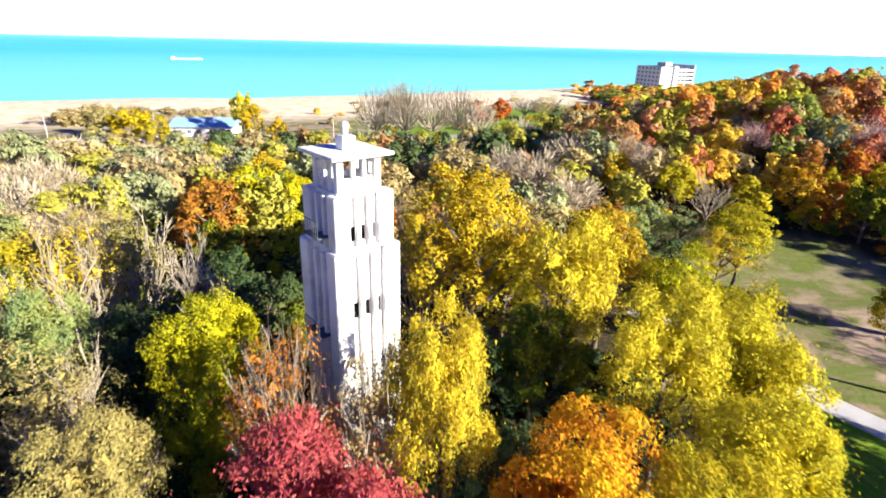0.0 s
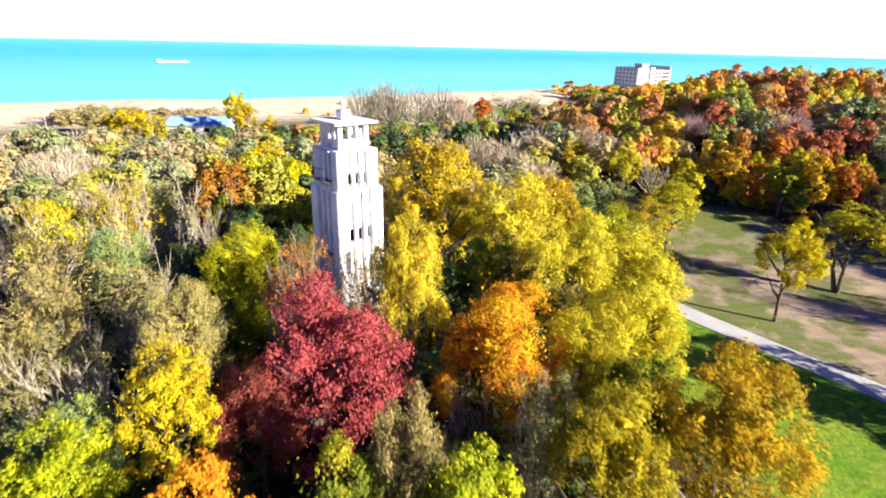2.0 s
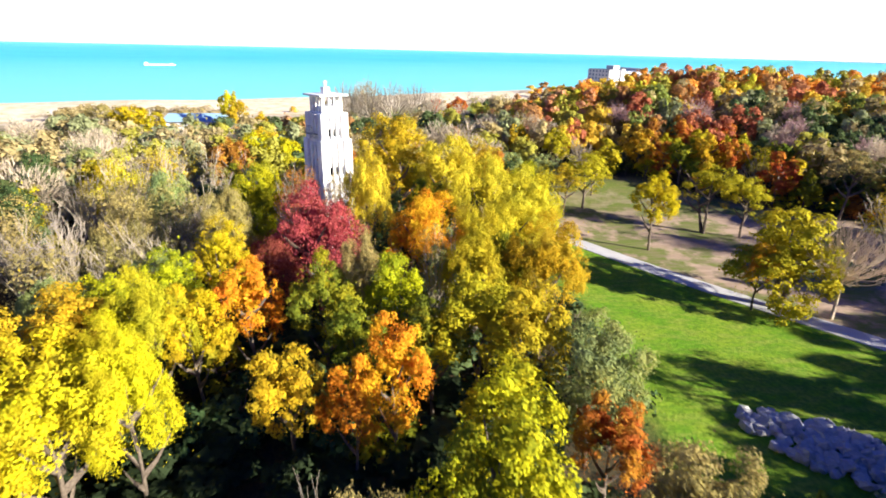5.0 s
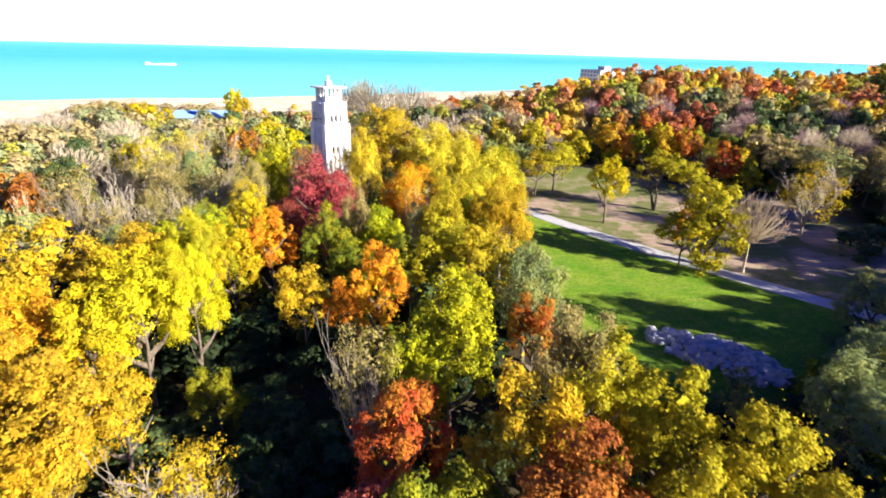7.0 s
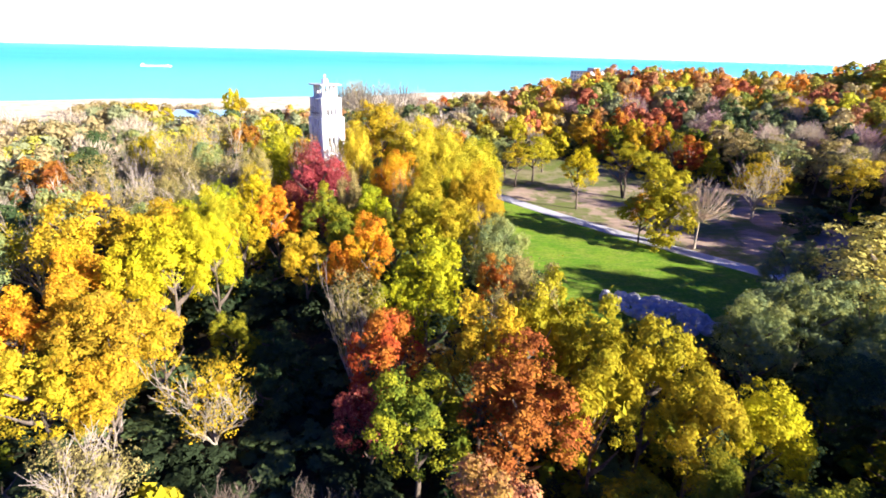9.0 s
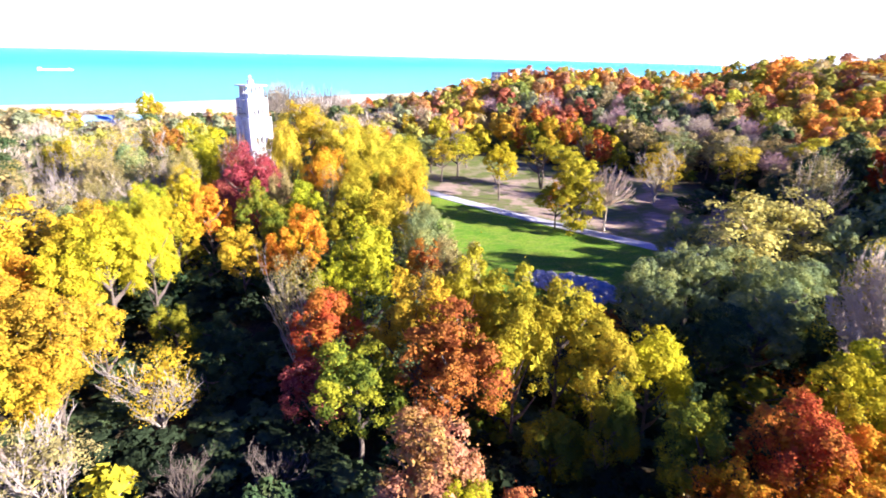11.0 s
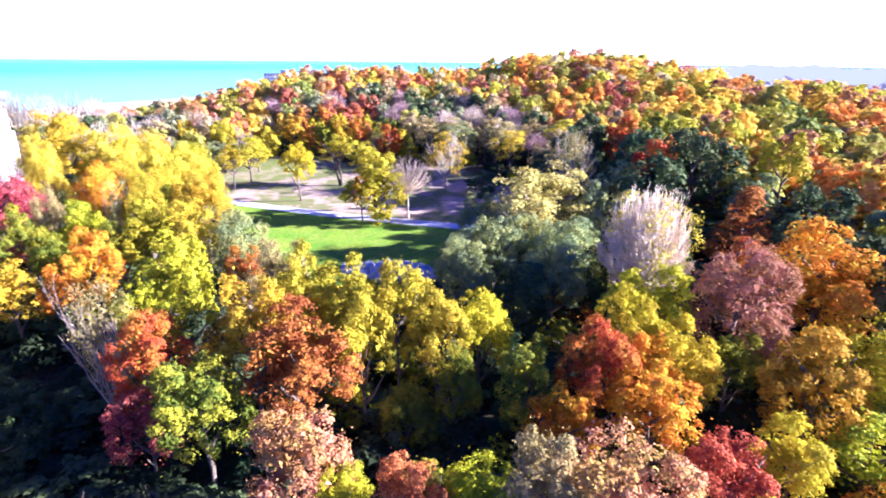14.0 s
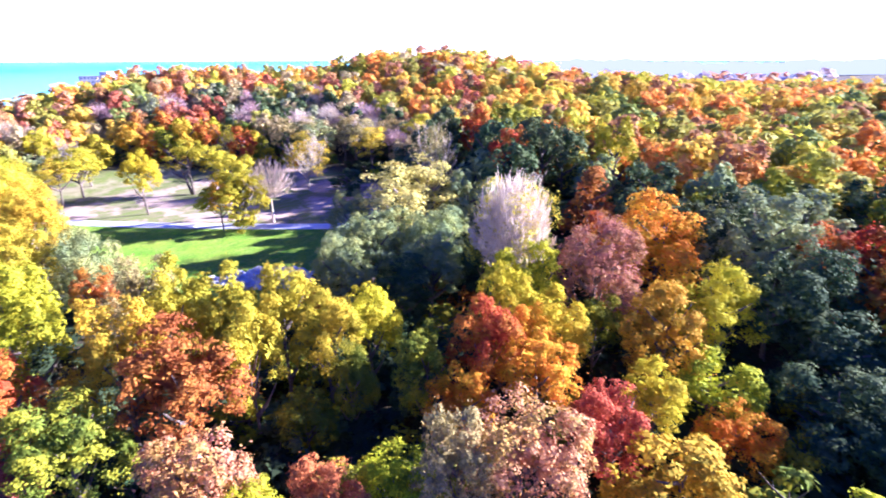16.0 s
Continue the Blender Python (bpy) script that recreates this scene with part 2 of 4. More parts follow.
GROUND, WATER, GRAVEL = ground_mat(), water_mat(), path_mat()
ROCK = plain_mat("grey_white_rubble", (0.68, 0.67, 0.63), 0.9, 0.0, 0.3, 1.2)
ROAD = plain_mat("pale_asphalt", (0.34, 0.33, 0.34), 0.9, 0.0, 0.1, 0.4)
CONCRETE = plain_mat("pale_concrete", (0.62, 0.60, 0.57), 0.8, 0.0, 0.1, 0.5)
FACADE = plain_mat("pale_brick_facade", (0.62, 0.60, 0.58), 0.8, 0.0, 0.1, 0.3)
GLASS = plain_mat("window_glass_blue", (0.16, 0.21, 0.28), 0.15)
BLUE_ROOF = plain_mat("blue_metal_roof", (0.34, 0.56, 0.74), 0.45, 0.0, 0.1, 0.4)
WHITE = plain_mat("white_paint", (0.78, 0.77, 0.75), 0.6, 0.0, 0.05, 1.0)
GREY_ROOF = plain_mat("grey_shingle_roof", (0.24, 0.24, 0.26), 0.9, 0.0, 0.2, 2.0)

# ---- the lie of the land ----
LAKE = -10.0


def step(a, b, v):
    t = np.clip((np.asarray(v, float) - a) / (b - a), 0, 1)
    return t * t * (3 - 2 * t)


def shore(x):
    """The lake shore's y at x."""
    x = np.asarray(x, float)
    return 405 + 0.56 * np.minimum(x, 200) + 0.30 * np.maximum(x - 200, 0) + 9 * np.sin(x * 0.021) + 4 * np.sin(x * 0.07 + 1)


def land(x, y):
    x, y = np.asarray(x, float), np.asarray(y, float)
    z = 2.0 * np.exp(-((x + 6) ** 2 + (y - 20) ** 2) / 18 ** 2)
    z = z - 3.0 * step(-6, -22, y) * step(75, 45, x)
    z = z - 7.0 * step(70, 150, y) * step(60, 0, x - 0.35 * y)
    z = z + 13.0 * np.exp(-((x - 60) / 45) ** 2 - ((y - 106) / 34) ** 2)
    z = z + 18.5 * np.exp(-((x - 156) / 58) ** 2 - ((y - 82) / 70) ** 2)
    z = z + 4 * step(60, 180, x) * step(60, -20, y) - 17 * step(330, 460, x) * step(250, 330, y) + 5 * step(330, 600, x) * step(330, 250, y)
    z = z + 0.5 * np.sin(x * 0.05 + 1) * np.sin(y * 0.043) * step(60, 120, np.hypot(x - 35, y - 20))
    away = shore(x) - y
    z = np.where(away < 150, z + (-7.0 - z) * step(150, 70, away), z)
    dune = 2.2 * np.exp(-((away - 62) / 24) ** 2) * (0.6 + 0.4 * np.sin(x * 0.06) * np.sin(x * 0.023 + 2))
    z = z + dune
    z = np.where(away < 45, z + (-14 - z) * step(45, -60, away), z)
    return z


def gz(x, y):
    return float(land(x, y))


def path_y(x):
    """The middle of the park path."""
    return 37.2 - 1.21 * (x - 25.3) + 0.006 * (x - 25.3) * (x - 56)


def meadow(x, y):
    """1 on the open grass, 0 in the woods."""
    x, y = np.asarray(x, float), np.asarray(y, float)
    left = step(19, 22.5, x + 1.2 * np.sin(y * 0.35))
    low = step(-13, -9, y - 0.12 * (x - 30) + 0.8 * np.sin(x * 0.4))
    right = step(4, 0, (y - 60) + 1.0 * np.maximum(x - 48, 0) - 2 * np.sin(x * 0.2))
    far = step(77, 71, x)
    low2 = np.where(x > 46, step(-4, 0, y - 0.55 * (x - 48)), 1)
    return left * low * right * far * low2


def mesh_object(name, verts, faces, material, parent=None, smooth=False):
    me = bpy.data.meshes.new(name)
    me.from_pydata([tuple(v) for v in verts], [], faces)
    me.update()
    me.materials.append(material)
    if smooth:
        me.polygons.foreach_set("use_smooth", [True] * len(me.polygons))
    ob = new(name, me)
    if parent is not None:
        ob.parent = parent
    return ob


def build_ground():
    k = 170
    s = np.linspace(-1, 1, k)
    gx = 40 + 150 * s + 4600 * np.sign(s) * np.abs(s) ** 5.0
    gy = 60 + 190 * s + 4600 * np.sign(s) * np.abs(s) ** 5.0
    X, Y = np.meshgrid(gx, gy)
    Z = land(X, Y)
    verts = np.stack([X.ravel(), Y.ravel(), Z.ravel()], 1)
    faces = [(r * k + c, r * k + c + 1, (r + 1) * k + c + 1, (r + 1) * k + c) for r in range(k - 1) for c in range(k - 1)]
    ob = mesh_object("ground", verts, faces, GROUND, smooth=True)
    m = meadow(X, Y).ravel()
    beyond = step(0.5, 2.5, Y - path_y(X)).ravel()
    park = (step(95, 120, Y) * step(330, 290, Y) * step(95, 70, X) * step(-60, -30, X)).ravel()
    away = (shore(X) - Y).ravel()
    lot = (step(112, 135, Y) * step(-10, -35, X)).ravel() * step(400, 300, away)
    sand = step(150, 118, away) * step(0.0, 0.05, 1.0)
    beyond = beyond * (1 - 0.5 * step(42, 54, Y)).ravel()
    attr = ob.data.color_attributes.new("zone", "FLOAT_COLOR", "POINT")
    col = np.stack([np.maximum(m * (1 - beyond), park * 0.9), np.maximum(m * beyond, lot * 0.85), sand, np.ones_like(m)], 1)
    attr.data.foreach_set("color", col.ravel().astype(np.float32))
    return tagged(ob, "green lawn, dry meadow and leaf litter among the trees", "ground", kind="structure")


build_ground()


def build_lake():
    ring, verts, faces = 96, [(0, 300, LAKE)], []
    for i in range(ring):
        a = 2 * math.pi * i / ring
        verts.append((4850 * math.sin(a), -20 + 4850 * math.cos(a), LAKE))
    for i in range(ring):
        faces.append((0, 1 + (i + 1) % ring, 1 + i))
    return tagged(mesh_object("water", verts, faces, WATER), "wide turquoise lake reaching the horizon", "lake", kind="structure")


build_lake()


def strip(name, xs, mid, width, lift, material):
    """A ribbon of paving that follows a line over the ground."""
    verts, faces = [], []
    for i, x in enumerate(xs):
        y = mid(x)
        d = Vector((0.2, mid(x + 0.1) - mid(x - 0.1))).normalized()
        nx, ny = -d.y, d.x
        for w in (-1.0, -0.96, 0.96, 1.0):
            h = lift if abs(w) < 0.99 else -0.05
            px, py = x + nx * width / 2 * w, y + ny * width / 2 * w
            verts.append((px, py, gz(px, py) + h))
        if i:
            b = 4 * i
            faces += [(b - 4 + j, b + j, b + j + 1, b - 3 + j) for j in range(3)]
    return mesh_object(name, verts, faces, material)


tagged(strip("path", np.linspace(19, 62.5, 66), path_y, 2.7, 0.06, GRAVEL), "pale gravel footpath across the lawn", "path", kind="structure")

# ---- trees: shapes of height 1 and crown radius 1 ----


def leaf_cloud(rng, leaves, size, boughs=9, clumps=90, droop=0.0, loose=0.10, tier=0.0):
    """A crown of radius 1: boughs that carry clumps, clumps that carry leaf sprays. Returns corner points (n, 3, 3)."""
    k = np.arange(boughs)
    up = 1 - 1.5 * (k + 0.5) / boughs
    ang = k * 2.39996 + rng.normal(size=boughs) * 0.4 + rng.random() * 6
    flat = np.sqrt(1 - up ** 2)
    mids = np.stack([np.cos(ang) * flat, np.sin(ang) * flat, up], 1) * (0.46 + 0.24 * rng.random(boughs))[:, None]
    wide = 0.27 + 0.16 * rng.random(boughs)
    own = rng.choice(boughs, clumps, p=wide ** 2 / (wide ** 2).sum())
    d = rng.normal(size=(clumps, 3)) * 0.75 + mids[own] * 1.25
    d[:, 2] += 0.25
    d /= np.linalg.norm(d, axis=1)[:, None]
    cen = mids[own] + d * (wide[own] * (0.62 + 0.45 * rng.random(clumps)))[:, None]
    if tier:
        cen[:, 2] += tier * (np.round(cen[:, 2] / 0.34) * 0.34 - cen[:, 2])
    pr = (0.085 + 0.085 * rng.random(clumps)) * (90 / clumps) ** 0.4
    which = rng.choice(clumps, leaves, p=pr ** 2 / (pr ** 2).sum())
    n = rng.normal(size=(leaves, 3))
    n += 0.45 * d[which]
    n[:, 2] += 0.45
    n /= np.linalg.norm(n, axis=1)[:, None]
    reach = 0.45 + 0.75 * rng.random(leaves) ** 0.6
    pos = cen[which] + n * np.array([1.25, 1.25, 0.70 + 0.8 * droop]) * (pr[which] * reach)[:, None]
    pos[:, 2] -= droop * pr[which] * rng.random(leaves) * 1.2
    stray = rng.random(leaves) < loose
    pos[stray] = mids[own[which[stray]]] * 0.9 + rng.normal(size=(int(stray.sum()), 3)) * 0.22
    nor = n * 0.8 + d[which] * 0.3 + rng.normal(size=(leaves, 3)) * 0.42
    nor[:, 2] += 0.30
    nor /= np.linalg.norm(nor, axis=1)[:, None]
    t = np.cross(nor, rng.normal(size=(leaves, 3)))
    t[:, 2] -= droop * 1.6
    t /= np.linalg.norm(t, axis=1)[:, None] + 1e-6
    b = np.cross(nor, t)
    s = size * np.exp(rng.normal(size=(leaves, 1)) * 0.28)
    pos[:, :2] /= np.percentile(np.hypot(pos[:, 0], pos[:, 1]), 96)
    low, high = np.percentile(pos[:, 2], 1.5), np.percentile(pos[:, 2], 99)
    pos[:, 2] = -1 + 2 * (pos[:, 2] - low) / (high - low)
    # oversized inner leaves, added to stop light from passing straight through
    deep = max(30, leaves // 50)
    pick_b = rng.integers(boughs, size=deep)
    pos[:deep] = mids[pick_b] * np.array([1.0, 1.0, 0.9]) * 0.85 * rng.random((deep, 1)) ** 0.5 + rng.normal(size=(deep, 3)) * 0.05
    s[:deep] = 0.14
    return np.stack([pos - t * s * 0.55 + b * s * 0.5, pos + t * s * (0.75 + droop), pos - t * s * 0.55 - b * s * 0.5], 1)


def cloud_mesh(name, tris, tint=None):
    n = len(tris)
    me = bpy.data.meshes.new(name)
    me.vertices.add(n * 3)
    me.vertices.foreach_set("co", tris.reshape(-1).astype(np.float32))
    me.loops.add(n * 3)
    me.loops.foreach_set("vertex_index", np.arange(n * 3, dtype=np.int32))
    me.polygons.add(n)
    me.polygons.foreach_set("loop_start", np.arange(0, n * 3, 3, dtype=np.int32))
    me.update(calc_edges=True)
    if tint is not None:
        at = me.color_attributes.new("tint", "FLOAT_COLOR", "POINT")
        at.data.foreach_set("color", np.repeat(tint, 3, axis=0).astype(np.float32).reshape(-1))
    return me


def tube(verts, faces, pts, radii, sides):
    """A tapered limb along the points."""
    start = len(verts)
    for i, p in enumerate(pts):
        a, b = pts[max(i - 1, 0)], pts[min(i + 1, len(pts) - 1)]
        d = (b - a).normalized()
        u = d.cross(Vector((0.3, 0.9, 0.1))).normalized()
        v = d.cross(u)
        for k in range(sides):
            ang = 2 * math.pi * k / sides
            verts.append(p + (u * math.cos(ang) + v * math.sin(ang)) * radii[i])
        if i:
            o = start + (i - 1) * sides
            for k in range(sides):
                faces.append((o + k, o + (k + 1) % sides, o + sides + (k + 1) % sides, o + sides + k))


def trunk_mesh(name, rnd, limbs=7, lean=0.06, stems=1):
    """Trunk and main limbs; the crown's radius counts as 1 across, the tree's height as 1 upward."""
    verts, faces = [], []
    for s in range(stems):
        off = 0.12 * (s - (stems - 1) / 2)
        top = Vector((rnd.uniform(-lean, lean) * 3 + off * 4, rnd.uniform(-lean, lean) * 3, 0.80))
        pts = [Vector((off, 0, -0.06)), Vector((off, 0, 0.02))]
        for i in range(1, 6):
            f = i / 5
            pts.append(Vector((off + (top.x - off) * f + rnd.uniform(-0.03, 0.03), top.y * f + rnd.uniform(-0.03, 0.03), 0.02 + 0.78 * f)))
        tube(verts, faces, pts, [0.085, 0.062, 0.052, 0.045, 0.034, 0.022, 0.008], 7)
        for k in range(limbs):
            z = 0.24 + 0.42 * (k + rnd.random()) / limbs
            f = (z - 0.02) / 0.78
            a = 2.4 * k + rnd.uniform(-0.5, 0.5) + s
            p0 = Vector((off + (top.x - off) * f, top.y * f, z))
            reach = rnd.uniform(0.45, 0.75)
            p1 = p0 + Vector((math.cos(a) * reach * 0.5, math.sin(a) * reach * 0.5, 0.08))
            p2 = p0 + Vector((math.cos(a) * reach, math.sin(a) * reach, 0.20))
            tube(verts, faces, [p0, p1, p2], [0.028, 0.018, 0.006], 5)
    me = bpy.data.meshes.new(name)
    me.from_pydata(verts, [], faces)
    me.polygons.foreach_set("use_smooth", [True] * len(me.polygons))
    return me


def twig_mesh(name, rnd, upright=0.5, limbs=9, forks=(4, 4, 4)):
    """A leafless crown: limbs that fork into branches and fine twigs."""
    verts, faces = [], []

    def grow(p, d, length, rad, level):
        e = p + d * length + Vector((rnd.uniform(-1, 1), rnd.uniform(-1, 1), rnd.uniform(-0.2, 0.6))) * length * 0.14
        if level == 0:
            tube(verts, faces, [p, e], [rad, rad * 0.5], 3)
            return
        q = p + d * length * 0.5 + Vector((rnd.uniform(-1, 1), rnd.uniform(-1, 1), rnd.uniform(-0.3, 0.5))) * length * 0.10
        tube(verts, faces, [p, q, e], [rad, rad * 0.78, rad * 0.5], 5 if level > 2 else 3)
        count = forks[3 - level]
        for i in range(count):
            f = 0.30 + 0.70 * (i + rnd.random()) / count
            base = p.lerp(q, f * 2) if f < 0.5 else q.lerp(e, f * 2 - 1)
            side = Vector((rnd.uniform(-1, 1), rnd.uniform(-1, 1), rnd.uniform(-0.4, 0.5)))
            nd = (d + side * 1.05 + Vector((0, 0, upright * 0.40))).normalized()
            grow(base, nd, length * rnd.uniform(0.45, 0.68), max(rad * 0.5, 0.0032), level - 1)

    for k in range(limbs):
        a = 2.4 * k + rnd.uniform(-0.3, 0.3)
        out = 0.15 + 1.15 * (k + 0.5) / limbs
        d = Vector((math.cos(a) * out, math.sin(a) * out, 0.50 + upright * rnd.uniform(0.3, 0.8))).normalized()
        grow(Vector((0.01, 0, 0.08 + 0.13 * rnd.random())), d, rnd.uniform(0.34, 0.55), 0.014, 3)
    co = np.array([tuple(v) for v in verts])
    wide = np.percentile(np.hypot(co[:, 0], co[:, 1]), 97)
    tall = np.percentile(co[:, 2], 99.5)
    co[:, :2] /= wide
    co[:, 2] = np.where(co[:, 2] > 0, co[:, 2] / tall, co[:, 2])
    me = bpy.data.meshes.new(name)
    me.from_pydata([tuple(v) for v in co], [], faces)
    return me


rnd = random.Random(7)
gen = np.random.default_rng(11)
SHAPES = {}
for style, count, args in (
    ("near", 8, dict(leaves=12500, size=0.036, boughs=11, clumps=190)),
    ("fine", 5, dict(leaves=17000, size=0.030, boughs=12, clumps=210)),
    ("droop", 6, dict(leaves=19000, size=0.025, boughs=11, clumps=200, droop=0.45, loose=0.14)),
    ("feather", 5, dict(leaves=32000, size=0.0195, boughs=12, clumps=270, droop=0.4, loose=0.14)),
    ("round", 6, dict(leaves=4800, size=0.060, boughs=9, clumps=100)),
    ("airy", 5, dict(leaves=5200, size=0.044, boughs=9, clumps=60, tier=0.6)),
    ("mid", 6, dict(leaves=2800, size=0.088, boughs=8, clumps=60)),
    ("low", 4, dict(leaves=800, size=0.135, boughs=7, clumps=40)),
    ("sparse", 4, dict(leaves=3600, size=0.030, boughs=10, clumps=90, loose=0.3)),
):
    SHAPES[style] = [cloud_mesh("crown", leaf_cloud(gen, **args)) for _ in range(count)]
BROAD = [leaf_cloud(gen, 2100, 0.098, 8, 56) for _ in range(8)]
MIDDLE = [leaf_cloud(gen, 1100, 0.133, 7, 42) for _ in range(8)]
FAR = [leaf_cloud(gen, 480, 0.20, 6, 32) for _ in range(8)]


def twig_cloud(rng, twigs, length, width):
    """A leafless far crown of radius 1: thin sprays that sweep up and out."""
    d = rng.normal(size=(twigs, 3))
    d[:, 2] = np.abs(d[:, 2]) * 0.9 - 0.25
    d /= np.linalg.norm(d, axis=1)[:, None]
    pos = d * (0.25 + 0.65 * rng.random((twigs, 1)) ** 0.6) * (1 + 0.18 * np.sin(5 * d[:, :1] + 4 * d[:, 1:2]))
    t = d + rng.normal(size=(twigs, 3)) * 0.45
    t[:, 2] += 0.5
    t /= np.linalg.norm(t, axis=1)[:, None]
    b = np.cross(t, rng.normal(size=(twigs, 3)))
    b /= np.linalg.norm(b, axis=1)[:, None]
    s = length * (0.6 + 0.8 * rng.random((twigs, 1)))
    return np.stack([pos - b * width, pos + t * s, pos + b * width], 1)


TWIGGY = [twig_cloud(gen, 1100, 0.26, 0.016) for _ in range(6)]
TINY = [leaf_cloud(gen, 190, 0.30, 5, 20) for _ in range(8)]
DEPTH = {"near": 0.95, "fine": 1.0, "droop": 1.05, "feather": 1.0, "round": 0.95, "airy": 0.72, "mid": 1.0, "low": 1.0, "sparse": 0.8}
TRUNKS = [trunk_mesh("trunk", rnd) for _ in range(5)]
TWIN = trunk_mesh("trunk", rnd, 6, 0.12, 2)
BARE = [twig_mesh("leafless_crown", rnd, 0.35) for _ in range(4)] + [twig_mesh("leafless_crown", rnd, 0.7) for _ in range(2)]


def dome_mesh(name, stems=170, twigs=30):
    """A rounded leafless crown: many slim stems that sweep up and out to a dome."""
    verts, faces = [], []
    for i in range(stems):
        h = (i + 0.5) / stems
        a = i * 2.39996
        z = 0.56 + 0.42 * h
        out = math.sqrt(max(1 - h ** 2.4, 0.0)) * rnd.uniform(0.45, 1.0) ** 0.5
        p0 = Vector((0.12 * out * math.cos(a), 0.12 * out * math.sin(a), 0.40 + 0.08 * rnd.random()))
        e = Vector((math.cos(a) * out, math.sin(a) * out, z * rnd.uniform(0.94, 1.04)))
        m = p0.lerp(e, 0.5) + Vector((rnd.uniform(-0.06, 0.06), rnd.uniform(-0.06, 0.06), -0.03 * out))
        tube(verts, faces, [p0, m, e], [0.008, 0.0055, 0.0024], 3)
        for k in range(twigs):
            f = 0.15 + 0.85 * rnd.random()
            s = m.lerp(e, f)
            d = (e - m).normalized() + Vector((rnd.uniform(-1, 1), rnd.uniform(-1, 1), rnd.uniform(-0.3, 0.8))) * 1.3
            tube(verts, faces, [s, s + d.normalized() * rnd.uniform(0.05, 0.14)], [0.0046, 0.0030], 3)
    me = bpy.data.meshes.new(name)
    me.from_pydata(verts, [], faces)
    return me


BARE.append(dome_mesh("leafless_crown"))
BARE.append(dome_mesh("leafless_crown", 80, 16))


def stub_mesh():
    verts, faces = [], []
    tube(verts, faces, [Vector((0, 0, -0.06)), Vector((0, 0, 0.08)), Vector((0.02, 0, 0.24)), Vector((0.01, 0, 0.44))], [0.060, 0.045, 0.030, 0.014], 7)
    me = bpy.data.meshes.new("trunk")
    me.from_pydata(verts, [], faces)
    return me


STUB = stub_mesh()

WORDS = {
    "yellow": "bright yellow", "lemon": "yellow-green", "gold": "golden", "locust": "pale gold feathery", "olive": "olive and gold",
    "green": "green and yellow", "dark": "dark green", "sage": "grey-green", "orange": "orange", "rust": "rust red", "red": "crimson",
    "brown": "russet brown", "pink": "salmon pink", "coral": "coral red", "tan": "thin tan", "mauve": "dusky pink", "straw": "pale straw-yellow",
}


def hang(me, name, parent, material):
    ob = new(name, me)
    if not me.materials:
        me.materials.append(None)
    ob.material_slots[0].link = "OBJECT"
    ob.material_slots[0].material = material
    ob.parent = parent
    return ob


TAKEN = []


def stand(name, x, y, z, width, height, turn=None):
    """The base of a tree: its crown's radius counts as 1 across, its height as 1 upward."""
    ob = new(name)
    ob.empty_display_size = 0.1
    a = rnd.uniform(0, 360) if turn is None else turn
    ob.matrix_world = pose(x, y, z, 0, 0, a) @ Matrix.Diagonal((width / 2, width / 2, height, 1))
    return ob


def crown(me, name, parent, material, half, height):
    """Leaves set at the top of a tree; half is half the crown's depth."""
    ob = hang(me, name, parent, material)
    ob.matrix_basis = Matrix.Translation((0, 0, 1 - half / height)) @ Matrix.Diagonal((1, 1, half / height, 1))
    return ob


def tree(kind, x, y, top, width, style="near", foot=None, where="in the autumn woods", twin=False, turn=None, name="tree"):
    """A broadleaf tree: its leaf colour, its place, the height of its top, its crown's width."""
    z = gz(x, y) if foot is None else foot
    if style in ("near", "fine", "droop", "feather"):
        width *= 1.16
    TAKEN.append((x, y, width / 2))
    height = top - z
    ob = stand(name, x, y, z, width, height, turn)
    hang(TWIN if twin else rnd.choice(TRUNKS), "trunk", ob, BARK)
    deep = 0.24 if style == "airy" else 0.27
    half = min(max(DEPTH[style] * width / 2, deep * height), 0.46 * height)
    crown(rnd.choice(SHAPES[style]), "crown", ob, LEAF[kind], half, height)
    return tagged(ob, WORDS[kind] + " leafy tree standing " + where, "tree", group="autumn trees")


def bare_tree(x, y, top, width, leafy="", which=None, where="among the autumn trees", foot=None, bark=TWIG):
    z = gz(x, y) if foot is None else foot
    TAKEN.append((x, y, width / 2))
    height = top - z
    ob = stand("bare_tree", x, y, z, width, height)
    hang(STUB, "trunk", ob, bark)
    hang(rnd.choice(BARE[:6]) if which is None else BARE[which], "leafless_crown", ob, bark)
    words = "pale leafless tree with fine grey twigs "
    if leafy:
        crown(rnd.choice(SHAPES["sparse"]), "crown", ob, LEAF[leafy], min(0.42 * height, max(0.85 * width / 2, 0.25 * height)), height)
        words = "half-bare pale tree with a few " + leafy + " leaves "
    return tagged(ob, words + where, "tree", group="bare trees")


def shrub(kind, x, y, top, width):
    z = gz(x, y)
    height = max(top - z, 0.6)
    ob = stand("shrub", x, y, z, width, height)
    hang(rnd.choice(TRUNKS), "stem", ob, BARK)
    crown(rnd.choice(SHAPES["low"]), "foliage", ob, LEAF[kind], 0.5 * height, height)
    return tagged(ob, WORDS[kind] + " bushy shrub in the undergrowth", "shrub", group="undergrowth")


# ---- the tower ----
TX, TY, TA = -5.19, 21.05, 41.0


